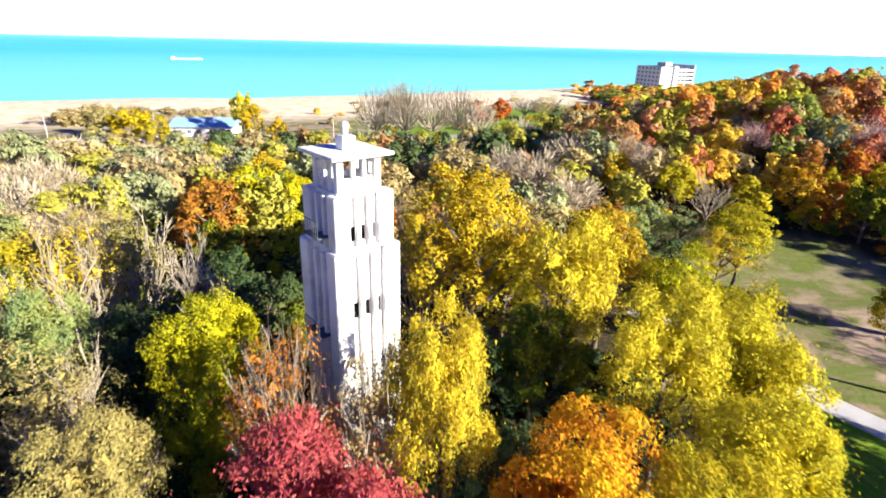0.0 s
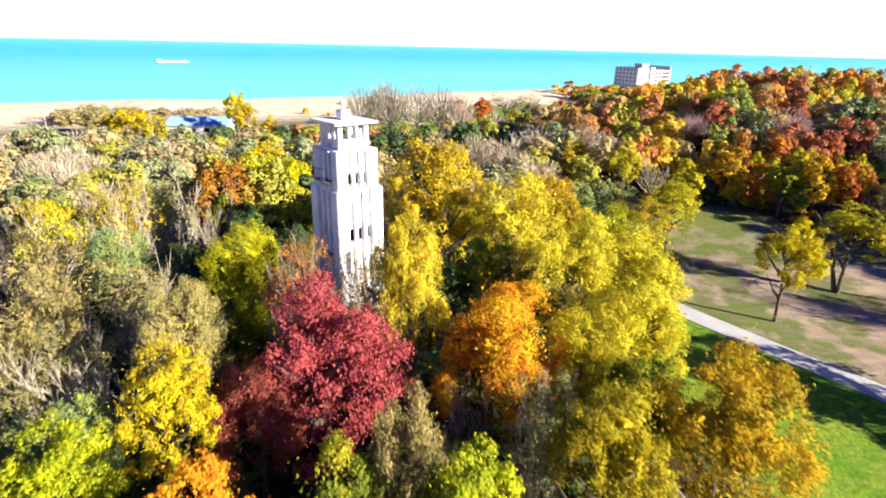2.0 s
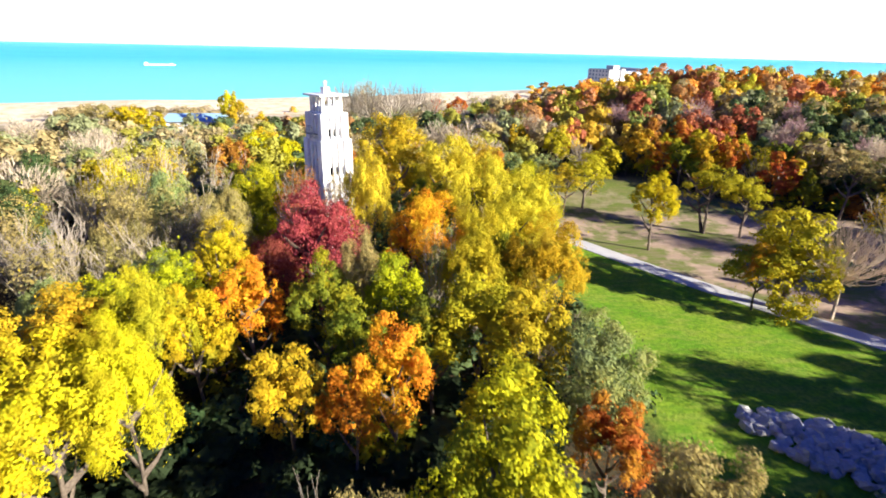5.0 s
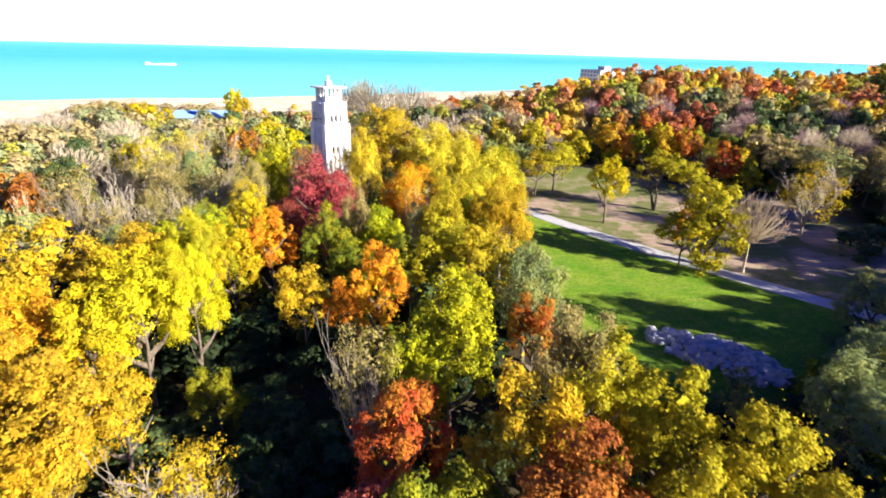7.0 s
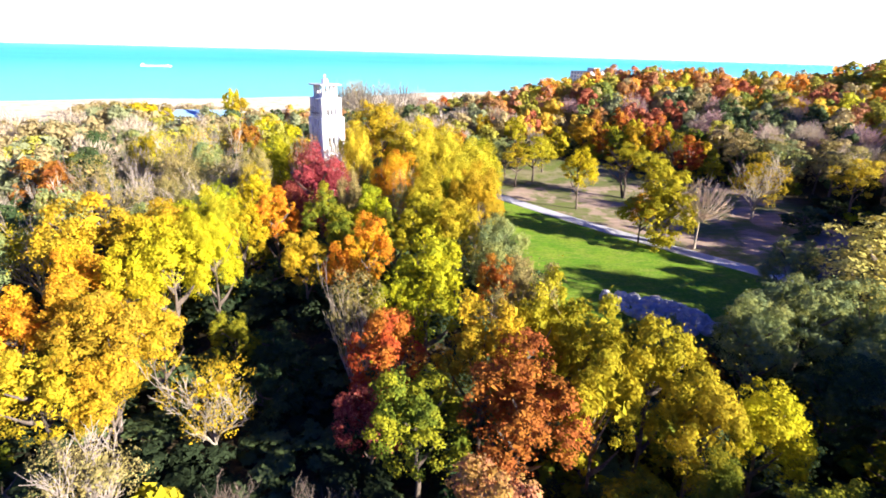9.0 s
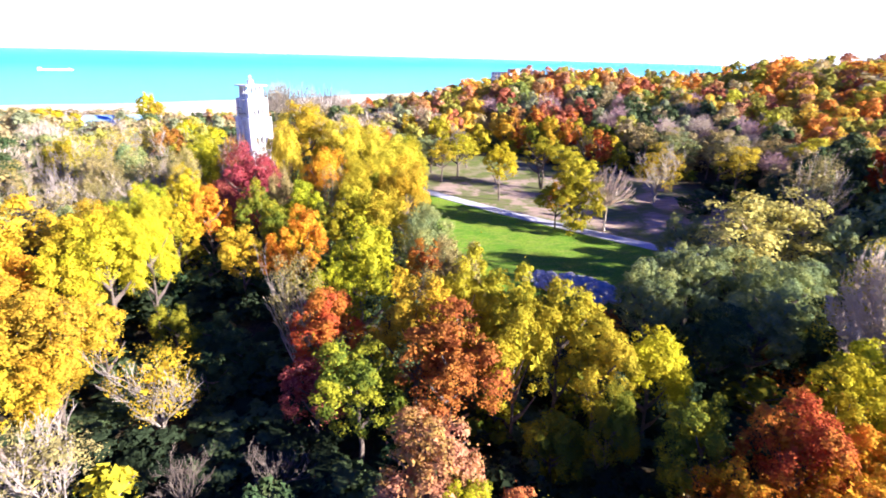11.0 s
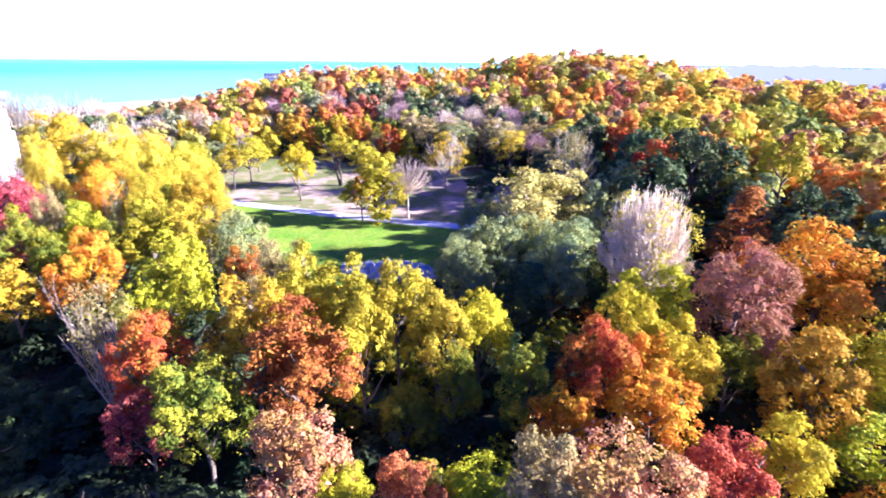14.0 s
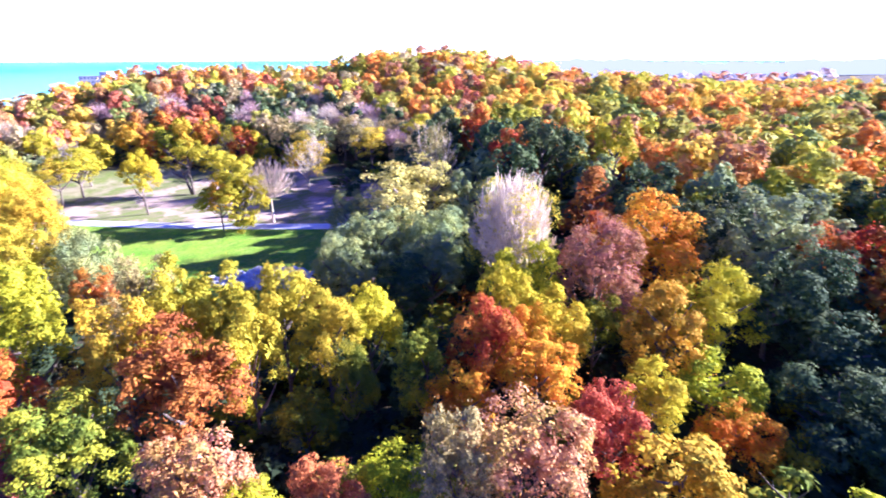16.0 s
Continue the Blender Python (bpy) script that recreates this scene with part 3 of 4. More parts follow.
def box(bm, x0, x1, y0, y1, z0, z1, bevel=0.0):
    """A block, its edges eased."""
    r = bmesh.ops.create_cube(bm, size=1.0)
    for v in r["verts"]:
        v.co = Vector((x0 + (v.co.x + 0.5) * (x1 - x0), y0 + (v.co.y + 0.5) * (y1 - y0), z0 + (v.co.z + 0.5) * (z1 - z0)))
    if bevel:
        edges = list({e for v in r["verts"] for e in v.link_edges})
        bmesh.ops.bevel(bm, geom=edges, offset=bevel, segments=1, affect="EDGES")


def part(name, bm, material, parent, label=""):
    me = bpy.data.meshes.new(name)
    bm.to_mesh(me)
    bm.free()
    me.materials.append(material)
    ob = new(name, me)
    ob.parent = parent
    return tagged(ob, label)


def block(name, parent, material, dims, bevel=0.02, label=""):
    bm = bmesh.new()
    box(bm, *dims, bevel)
    return part(name, bm, material, parent, label)


def rotated(ob, quarter):
    ob.matrix_basis = pose(0, 0, 0, 0, 0, 90 * quarter)
    return ob


def tower():
    t = new("tower")
    t.matrix_world = pose(TX, TY, 0.62, 0, 0, TA)
    tagged(t, "white limestone observation tower with stepped buttresses and a flat cap", "tower")
    foot = gz(TX, TY) - 1.2
    a, m, c = 1.80, 1.58, 1.16
    # hollow shafts: four wall slabs a tier, so that openings go through
    tiers = ((a - 0.32, foot, 16.0), (m - 0.34, 16.0, 18.6), (c - 0.16, 18.6, 20.15))
    for q in range(4):
        # lower walls, split round three slot windows
        for half, z0, z1 in tiers[:2]:
            win = (12.35, 13.2) if z0 < 10 else (16.25, 16.98)
            e = half

            def wall(x0, x1, za, zb):
                rotated(block("wall", t, STONE, (x0, x1, -e, -e + 0.25, za, zb), 0.0), q)

            wall(-e, e - 0.25, z0, win[0])
            wall(-e, e - 0.25, win[1], z1)
            cuts = (-0.60, 0.0, 0.60) if z0 < 10 else (-0.50, 0.0, 0.50)
            left = -e
            for u in cuts:
                wall(left, u - 0.20, win[0], win[1])
                left = u + 0.20
            wall(left, e - 0.25, win[0], win[1])
            for u in cuts:
                rotated(block("window", t, DARK, (u - 0.20, u + 0.20, -e + 0.14, -e + 0.17, win[0], win[1]), 0.0, "dark slot window"), q)
        # belfry parapet below the openings
        e = tiers[2][0]
        rotated(block("parapet", t, STONE, (-e, e - 0.18, -e, -e + 0.18, 18.6, 19.2)), q)
        # pilasters, running on up through the tiers
        for u in (-0.36, 0.36):
            rotated(block("pilaster", t, STONE, (u - 0.13, u + 0.13, -a + 0.05, -a + 0.34, foot, 15.72), 0.04), q)
            rotated(block("pilaster", t, STONE, (u * 0.86 - 0.11, u * 0.86 + 0.11, -m + 0.05, -m + 0.36, 15.9, 18.45), 0.04), q)
            rotated(block("post", t, STONE, (u * 0.8 - 0.09, u * 0.8 + 0.09, -c + 0.02, -c + 0.24, 18.4, 20.16), 0.02), q)
        # corner buttresses, each tier set back from the one below
        rotated(block("buttress", t, STONE, (-a, -a + 0.90, -a, -a + 0.90, foot, 15.95), 0.07), q)
        rotated(block("buttress", t, STONE, (-m, -m + 0.80, -m, -m + 0.80, 15.8, 18.55), 0.07), q)
        rotated(block("post", t, STONE, (-c, -c + 0.34, -c, -c + 0.34, 18.4, 20.16), 0.03), q)
        rotated(block("plinth", t, STONE, (-a - 0.25, a + 0.25, -a - 0.25, -a - 0.002, foot, foot + 2.2), 0.06), q)
    block("floor", t, STONE, (-1.5, 1.5, -1.5, 1.5, 15.7, 15.98), 0.0)
    block("floor", t, STONE, (-1.2, 1.2, -1.2, 1.2, 18.3, 18.58), 0.0)
    cap = bmesh.new()
    box(cap, -1.62, 1.62, -1.62, 1.62, 20.16, 20.34, 0.03)
    part("roof_slab", cap, STONE, t, "flat stone roof slab with an overhang")
    block("chimney", t, STONE, (-0.34, 0.34, -0.34, 0.34, 20.34, 20.98), 0.03, "square stone block on the roof")
    urn = bmesh.new()
    bmesh.ops.create_cone(urn, cap_ends=True, segments=12, radius1=0.10, radius2=0.17, depth=0.28, matrix=Matrix.Translation((0, 0, 21.12)))
    bmesh.ops.create_uvsphere(urn, u_segments=12, v_segments=8, radius=0.20, matrix=Matrix.Translation((0, 0, 21.40)))
    part("finial", urn, STONE, t, "small rounded stone finial")
    # iron balcony on the shaded side; the lower copy is added for a shadow
    for z, e in ((16.5, m), (11.4, a)):
        deck = rotated(block("balcony", t, IRON, (-0.75, 0.75, -e - 0.50, -e + 0.3, z, z + 0.05), 0.0, "dark iron balcony, the lower one standing in for shade"), 3)
        block("rail", deck, IRON, (-0.75, 0.75, -e - 0.49, -e - 0.46, z + 0.82, z + 0.85), 0.0)
        for i in range(9):
            u = -0.73 + i * 0.1825
            block("baluster", deck, IRON, (u - 0.010, u + 0.010, -e - 0.485, -e - 0.465, z + 0.05, z + 0.82), 0.0)
    return t


tower()

# ---- the trees that stand out ----
LAWN = "beside the park lawn"
TOWER = "beside the white tower"
# round the tower
tree("gold", 1.1, 32.0, 17.4, 8.4, "fine")
bare_tree(-2.4, 34.5, 15.6, 5.5, "tan", 0)
tree("locust", -0.5, 14.4, 16.4, 4.3, "feather", where=TOWER)
tree("lemon", -12.4, 19.6, 14.1, 6.6, "feather", where=TOWER)
tree("lemon", -11.0, 16.2, 9.8, 3.6, "feather", where=TOWER)
tree("red", -4.4, 9.6, 14.3, 7.6, "feather", where=TOWER)
tree("red", -8.2, 8.0, 10.2, 4.6, "feather", where=TOWER)
tree("orange", 4.8, 11.4, 13.5, 6.8, "feather", where=TOWER)
bare_tree(-6.9, 14.4, 14.8, 5.0, "brown", 7, TOWER)
bare_tree(-2.8, 14.6, 14.4, 4.6, "tan", 7, TOWER)
bare_tree(5.9, 4.8, 12.6, 3.2, "sage", 3)
# feathery pale gold trees between the tower and the lawn
tree("locust", 7.5, 27.9, 16.0, 6.4, "droop")
tree("locust", 10.9, 19.4, 15.2, 6.0, "feather")
tree("locust", 15.5, 20.4, 13.7, 6.8, "feather", where=LAWN)
tree("olive", 9.5, 11.3, 12.2, 5.2, "feather")
tree("locust", 13.4, 14.8, 12.8, 6.2, "feather", where=LAWN)
tree("olive", 17.5, 26.0, 12.4, 6.6, "droop", where=LAWN)
tree("gold", 14.6, 4.9, 13.3, 6.2, "feather", where=LAWN)
tree("olive", 8.6, 3.4, 13.0, 5.2, "feather")
tree("gold", 13.0, 38.5, 13.5, 7.0, "fine")
tree("lemon", 18.0, 34.0, 11.5, 6.0, "droop", where=LAWN)
# the middle of the grove
tree("lemon", 2.7, 0.8, 11.8, 4.2)
tree("tan", -0.1, 2.8, 12.7, 3.0, "droop")
tree("green", -2.3, 0.2, 11.8, 4.6)
tree("orange", -7.7, 0.0, 11.4, 4.2)
tree("yellow", -11.5, 6.2, 12.3, 4.0, "fine")
tree("lemon", -14.0, 1.9, 11.2, 4.2, "fine")
tree("tan", -12.3, 10.6, 13.6, 4.4, "feather")
tree("gold", -17.2, -4.4, 11.0, 5.2)
tree("yellow", -16.3, -9.5, 11.4, 6.2)
tree("yellow", -14.0, -6.6, 10.4, 4.6, "feather")
tree("olive", -12.3, -4.4, 12.6, 4.4, "feather")
tree("yellow", -10.3, -3.1, 11.0, 4.0)
tree("gold", -2.9, -8.3, 9.3, 4.4)
tree("orange", 0.8, -8.8, 9.0, 3.4)
tree("orange", 3.3, -7.5, 10.9, 3.8)
tree("green", 0.2, -3.4, 9.6, 4.0)
tree("olive", 8.6, -3.1, 11.9, 5.6)
tree("lemon", 10.0, -8.8, 9.2, 4.8)
tree("olive", 11.9, -4.9, 11.9, 5.0)
tree("green", 5.6, -3.4, 10.2, 4.4)
tree("sage", 15.5, -7.0, 10.6, 5.6, "droop", where=LAWN)
tree("rust", 15.4, -11.2, 8.2, 3.8)
tree("gold", -23.1, -8.3, 12.6, 8.0)
tree("orange", -20.2, -14.2, 9.8, 5.6, "fine")
tree("yellow", -13.6, -13.0, 11.4, 5.8)
tree("yellow", -10.6, -11.2, 11.6, 4.4, "feather")
tree("yellow", -16.6, -14.8, 10.0, 5.0)
tree("gold", -14.4, -22.8, 8.9, 5.8)
tree("gold", -12.2, -19.7, 7.4, 4.4)
tree("gold", -17.6, -24.8, 6.6, 5.6)
tree("gold", -13.8, -24.6, 5.4, 4.0)
tree("gold", -17.4, -19.6, 9.0, 5.4)
tree("orange", -22.5, -20.5, 8.4, 5.6)
tree("lemon", 8.8, -16.0, 11.8, 6.6)
tree("lemon", 6.2, -17.6, 9.0, 4.2)
tree("tan", 16.8, -17.6, 10.6, 5.4, "droop")
tree("gold", 12.3, -25.0, 10.6, 5.2)
tree("olive", 16.8, -23.6, 11.6, 5.0)
tree("olive", 19.8, -24.6, 10.6, 4.6)
tree("olive", 22.8, -28.2, 10.8, 4.8)
tree("olive", 18.9, -30.0, 9.9, 4.2)
tree("olive", 24.6, -31.2, 9.0, 4.8)
tree("yellow", 28.6, -31.4, 8.2, 4.6)
tree("brown", 14.0, -29.6, 9.4, 6.6)
tree("green", 7.9, -28.9, 7.3, 5.8)
tree("rust", 5.8, -23.6, 9.1, 4.8)
# Crimson kind stands in for the rust tree's shaded lower part.
tree("red", 4.6, -26.2, 4.6, 4.0)
tree("pink", 12.0, -35.3, 5.8, 6.4)
tree("lemon", 13.2, -38.2, 3.0, 3.4)
# beyond the clearing
tree("green", 24.0, -34.5, 5.8, 3.4, "droop")
tree("green", 20.6, -33.6, 3.4, 3.6)
tree("green", 27.6, -38.0, 7.2, 4.0)
tree("rust", 32.0, -40.6, 8.6, 5.0)
tree("yellow", 37.6, -42.8, 8.0, 5.6)
tree("orange", 32.6, -45.0, 7.2, 5.0)
tree("orange", 35.0, -42.0, 7.6, 4.2)
tree("orange", 28.4, -41.2, 4.9, 4.6)
tree("lemon", 40.6, -38.2, 10.2, 6.2)
tree("yellow", 36.4, -38.6, 9.2, 4.8)
tree("mauve", 47.1, -41.8, 11.2, 7.4, "fine")
tree("gold", 44.6, -48.8, 8.3, 7.0)
tree("yellow", 50.6, -51.4, 8.6, 7.0)
tree("orange", 58.6, -42.4, 11.2, 10.6)
tree("sage", 67.5, -50.1, 11.7, 10.6)
tree("pink", 24.8, -48.4, 7.4, 6.4)
tree("tan", 21.4, -46.4, 7.8, 4.2)
tree("coral", 32.2, -50.4, 5.4, 5.4)
tree("yellow", 36.4, -51.6, 5.6, 4.4)
tree("coral", 15.8, -42.4, 5.6, 3.8)
tree("lemon", 19.8, -43.6, 4.6, 4.4)
tree("green", 18.2, -40.4, 2.8, 4.2)
tree("orange", 39.8, -56.3, 2.6, 4.6)
tree("green", 43.0, -44.0, 6.0, 4.4)
tree("dark", 56.5, -54.5, 8.0, 8.0, "round")
tree("dark", 65.5, -44.0, 9.4, 8.0, "round")
tree("dark", 60.5, -58.0, 8.4, 8.0, "round")
tree("rust", 70.5, -56.5, 8.5, 6.0, "round")
tree("dark", 46.0, -61.0, 4.8, 8.0)
# grey-green trees at the foot of the lawn
tree("straw", 51.2, -10.6, 12.2, 11.0, "airy", where=LAWN)
tree("straw", 57.4, -10.2, 12.4, 10.4, "airy", where=LAWN)
tree("sage", 34.4, -20.4, 8.4, 5.2, "fine")
tree("sage", 40.4, -17.6, 9.0, 6.0, "fine")
tree("sage", 45.0, -22.6, 8.8, 7.0, "fine")
tree("sage", 41.4, -25.8, 7.8, 6.0, "fine")
tree("dark", 37.6, -25.8, 6.8, 5.2, "fine")
tree("sage", 37.0, -17.4, 7.4, 5.2, "fine")
tree("sage", 46.6, -16.0, 7.8, 6.4, "fine")
tree("dark", 48.6, -27.8, 8.0, 6.0, "fine")
tree("sage", 50.0, -19.8, 8.2, 6.4, "fine")
tree("dark", 33.0, -26.6, 3.6, 5.0)
tree("dark", 29.4, -25.0, 3.0, 4.6)
# These two are added to cast shade on the rubble.
tree("sage", 44.6, -10.8, 5.4, 5.0, "fine", where=LAWN)
tree("sage", 41.6, -12.4, 6.8, 4.4, "fine", where=LAWN)
bare_tree(68.5, -1.5, 14.6, 8.0, "tan", 3, "in the eastern woods")
shrub("sage", 31.2, -13.2, 3.2, 3.0)
shrub("green", 27.8, -12.4, 2.6, 2.6)
bare_tree(47.5, -31.8, 13.6, 9.4, "locust", 6, bark=PALE_TWIG)
bare_tree(3.1, -19.7, 10.4, 4.4, "tan", 1)
bare_tree(-6.8, -24.2, 5.6, 6.4, "gold", 1)
bare_tree(-10.9, -32.0, 5.2, 6.0, "tan", 2, bark=GREY_TWIG)
# Brown bark puts the deep shade on these two into their colour.
bare_tree(2.4, -31.8, 2.4, 4.2, "", 0, bark=BARK)
bare_tree(-3.6, -31.6, 2.0, 4.0, "", 1, bark=BARK)
# Dark kind here carries the gully's black shade in the leaf colour.
tree("dark", -5.0, -14.6, 2.6, 4.4)
tree("green", -7.8, -15.6, 4.6, 3.4)
tree("dark", -2.0, -18.0, 2.4, 4.4)
tree("dark", -4.0, -20.6, 1.8, 4.4)

# trees of the open meadow
MEADOW = "in the open meadow"
tree("olive", 31.2, 51.2, 9.8, 7.4, "airy", where=MEADOW)
tree("yellow", 35.4, 33.0, 10.8, 5.4, where=MEADOW)
tree("olive", 46.0, 39.6, 10.8, 7.6, "airy", where=MEADOW, twin=True)
tree("olive", 50.5, 37.5, 9.4, 6.0, "airy", where=MEADOW)
tree("olive", 42.6, 16.0, 11.2, 9.6, "near", where="beside the gravel path", twin=True)
tree("orange", 39.6, 15.4, 7.6, 3.6, where="beside the gravel path")
bare_tree(46.9, 13.4, 10.2, 8.0, "", 7, "beside the gravel path", bark=PALE_TWIG)
bare_tree(62.6, 26.0, 12.0, 9.0, "gold", 5, "at the meadow's edge")
tree("olive", 53.0, 31.0, 5.0, 4.2, "airy", where=MEADOW)
tree("olive", 27.0, 47.5, 9.0, 5.6, "airy", where="at the meadow's edge")
tree("olive", 34.5, 57.5, 9.0, 6.0, "airy", where="at the meadow's edge")
tree("sage", 26.0, 55.0, 9.0, 6.0, "airy", where="at the meadow's edge")
for x, y, w, kind in ((79, 31, 8.5, "tan"), (85, 27, 8, "tan"), (73, 37, 8, "sage"), (69, 43, 7, "tan"), (90, 23, 8, "locust")):
    tree(kind, x, y, gz(x, y) + 10.5, w, "airy", where="at the meadow's edge")
shrub("dark", 65.6, 17.8, 5.6, 7.4)

# half-bare woods west of the tower
bare_tree(-20.0, 18.0, 12.2, 6.8, "tan", 1)
bare_tree(-14.5, 27.5, 13.0, 6.5, "", 1)
bare_tree(-16.2, 14.6, 11.6, 5.4, "tan", 2)
tree("sage", -22.6, 22.5, 12.4, 5.0, "droop")
bare_tree(-24.9, 28.0, 14.2, 7.0, "locust", 0)
bare_tree(-17.8, 9.6, 11.2, 5.6, "", 1)
bare_tree(-20.6, 11.6, 10.6, 5.4, "tan", 3)
tree("tan", -24.3, 15.4, 11.4, 5.6, "droop")
bare_tree(-27.4, 20.0, 12.6, 6.4, "tan", 1)
bare_tree(-23.8, 33.0, 13.4, 6.6, "tan", 2)
bare_tree(-29.5, 27.0, 13.0, 7.0, "locust", 0)
bare_tree(-21.6, 8.0, 10.0, 5.4, "tan", 2)
# The dark kind carries the black shade beside the tower in its colour.
tree("dark", -18.4, 24.0, 10.4, 5.6, "fine")
tree("sage", -16.6, 6.0, 9.6, 4.4, "droop")
tree("lemon", -18.8, 1.4, 9.6, 4.6)
tree("sage", -22.0, 1.0, 9.0, 5.0, "droop")
bare_tree(-25.6, 6.4, 10.6, 6.4, "tan", 0)
bare_tree(2.4, 8.0, 9.6, 4.0, "", 3)
tree("dark", 0.2, 6.4, 8.4, 4.4)
tree("green", 12.0, 8.8, 10.8, 4.4, "droop")


def spruce(x, y, top, width):
    z = gz(x, y)
    ob = new("spruce_tree")
    ob.matrix_world = pose(x, y, z)
    r = np.random.default_rng(21)
    n = 2600
    f = r.random(n) ** 0.7
    h = (1 - f) * (top - z) * 0.94 + 0.5
    whorl = 0.75 + 0.25 * np.sin(h * 7.0)
    rad = width / 2 * f * whorl * (0.55 + 0.5 * r.random(n))
    a = r.random(n) * 2 * math.pi
    pos = np.stack([np.cos(a) * rad, np.sin(a) * rad, h - 0.25 * rad], 1)
    out = np.stack([np.cos(a), np.sin(a), -0.35 + 0.2 * r.normal(size=n)], 1)
    side = np.stack([-np.sin(a), np.cos(a), 0.3 * r.normal(size=n)], 1)
    s = 0.28
    tri = np.stack([pos + side * s * 0.5, pos + out * s * 1.4, pos - side * s * 0.5], 1)
    hang(cloud_mesh("crown", tri), "crown", ob, LEAF["dark"])
    bm = bmesh.new()
    bmesh.ops.create_cone(bm, cap_ends=True, segments=8, radius1=0.18, radius2=0.03, depth=(top - z) * 0.95, matrix=Matrix.Translation((0, 0, (top - z) * 0.47)))
    part("trunk", bm, BARK, ob)
    return tagged(ob, "narrow dark green spruce on the far park lawn", "tree")


spruce(15.8, 124, 6.0, 5.0)
spruce(19.5, 121, 3.5, 4.0)
# Dark green leaves, also carrying the black shade west of the tower.
tree("dark", -12.0, 28.5, 10.6, 6.0, where=TOWER)
tree("dark", -16.4, 33.0, 10.4, 6.4)
tree("green", -9.6, 30.5, 10.6, 5.2, where=TOWER)
tree("dark", -17.6, 26.5, 9.6, 5.6)
tree("dark", -13.8, 18.2, 8.6, 4.6)
tree("dark", 3.6, 16.4, 9.0, 4.6, where=TOWER)
tree("dark", 1.6, 23.0, 10.4, 5.2, where=TOWER)
tree("green", 5.2, 24.4, 11.6, 5.2)
tree("sage", 47.0, -5.8, 8.4, 4.6)

# trees round the park behind the tower
for x, y, top, w in ((-22, 152, 13.0, 14), (-13.5, 150, 14.0, 13), (-6, 151, 13.5, 14), (1.5, 155, 13.0, 13), (-17, 160, 13.5, 12), (7.5, 152, 11.5, 11)):
    bare_tree(x, y, top, w, "tan" if w == 12 else "", 7, "beside the beach road")
bare_tree(33, 250, 4.5, 22, "", 0, "beside the beach", bark=GREY_TWIG)
bare_tree(42, 245, 3.5, 18, "tan", 2, "beside the beach", bark=GREY_TWIG)
tree("rust", 9.5, 236, 1.8, 11, "mid", where="at the edge of the beach")
tree("rust", 19.5, 240, 2.2, 12, "mid", where="at the edge of the beach")
tree("brown", 55, 240, 1.5, 11, "mid", where="at the edge of the beach")
tree("dark", 5.7, 135, 2.2, 8, "mid", where="on the far park lawn")
tree("dark", 11.5, 131, 1.5, 6, "mid", where="on the far park lawn")
tree("lemon", 40.5, 178, 3.8, 10, "mid", where="on the far park lawn")
tree("gold", 33.5, 172, 1.5, 8, "mid", where="on the far park lawn")
tree("orange", 38.0, 128, 6.0, 8, "mid", where="on the far park lawn")
tree("yellow", -68.5, 173, 8.5, 8, "mid", where="beside the beach house")
tree("gold", -64.0, 170, 5.5, 8, "mid", where="beside the beach house")
tree("yellow", -24.5, 61.5, 10.8, 6.2, "round")
tree("yellow", -19.5, 60.5, 10.0, 5.0, "round")
tree("brown", -28.0, 58.5, 9.4, 8.0, "round")
tree("yellow", -104, 171, 2.6, 13, "mid", where="beside the beach road")
tree("tan", -116, 173, 2.4, 12, "mid", where="beside the beach road")
tree("olive", -92, 165, 1.2, 9, "mid", where="beside the beach road")
tree("olive", -20.0, 172, -0.5, 7, "mid", where="beside the beach road")
tree("gold", -56.0, 168, 1.5, 8, "mid", where="beside the beach road")

# Far leaf colours, greyed for haze; mist is haze itself, deep is shade.
PLAIN = {
    "yellow": (0.62, 0.47, 0.04), "lemon": (0.44, 0.42, 0.04), "gold": (0.56, 0.40, 0.05), "olive": (0.33, 0.31, 0.05), "green": (0.19, 0.23, 0.05),
    "dark": (0.085, 0.12, 0.045), "sage": (0.25, 0.27, 0.13), "orange": (0.60, 0.28, 0.05), "rust": (0.40, 0.14, 0.07), "red": (0.34, 0.08, 0.08),
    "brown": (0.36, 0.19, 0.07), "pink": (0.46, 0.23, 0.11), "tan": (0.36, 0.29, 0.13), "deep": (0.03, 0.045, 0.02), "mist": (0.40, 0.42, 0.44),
    "mauve": (0.46, 0.38, 0.34), "bare": (0.42, 0.35, 0.25), "plum": (0.36, 0.24, 0.22),
}
LEAFLESS = ("bare", "plum")
THIN = ("bare", "plum")
WEST = "bare tan olive bare tan bare sage tan olive bare tan brown sage dark".split()
NORTH = "olive green sage dark bare olive tan brown sage dark olive bare".split()
HILL = "olive lemon gold olive pink gold orange olive gold brown lemon tan olive orange gold rust".split()
FOOT = "dark olive tan green olive tan plum green rust gold bare olive sage brown".split()
EAST = "olive gold olive green gold orange lemon brown olive gold orange lemon".split()
SHORE = "olive sage tan tan olive bare tan sage".split()
UNDER = "dark dark dark green green olive brown".split()


def free(x, y, r, gap):
    return all((x - a) ** 2 + (y - b) ** 2 > (gap * (r + c)) ** 2 for a, b, c in TAKEN)


def spots(x0, x1, y0, y1, step_m, keep, jitter=0.42):
    """Jittered places on a staggered grid."""
    out, row, y = [], 0, y0
    while y < y1:
        x = x0 + (step_m / 2 if row % 2 else 0)
        while x < x1:
            px, py = x + rnd.uniform(-jitter, jitter) * step_m, y + rnd.uniform(-jitter, jitter) * step_m
            if keep(px, py):
                out.append((px, py))
            x += step_m
        y += step_m * 0.87
        row += 1
    return out


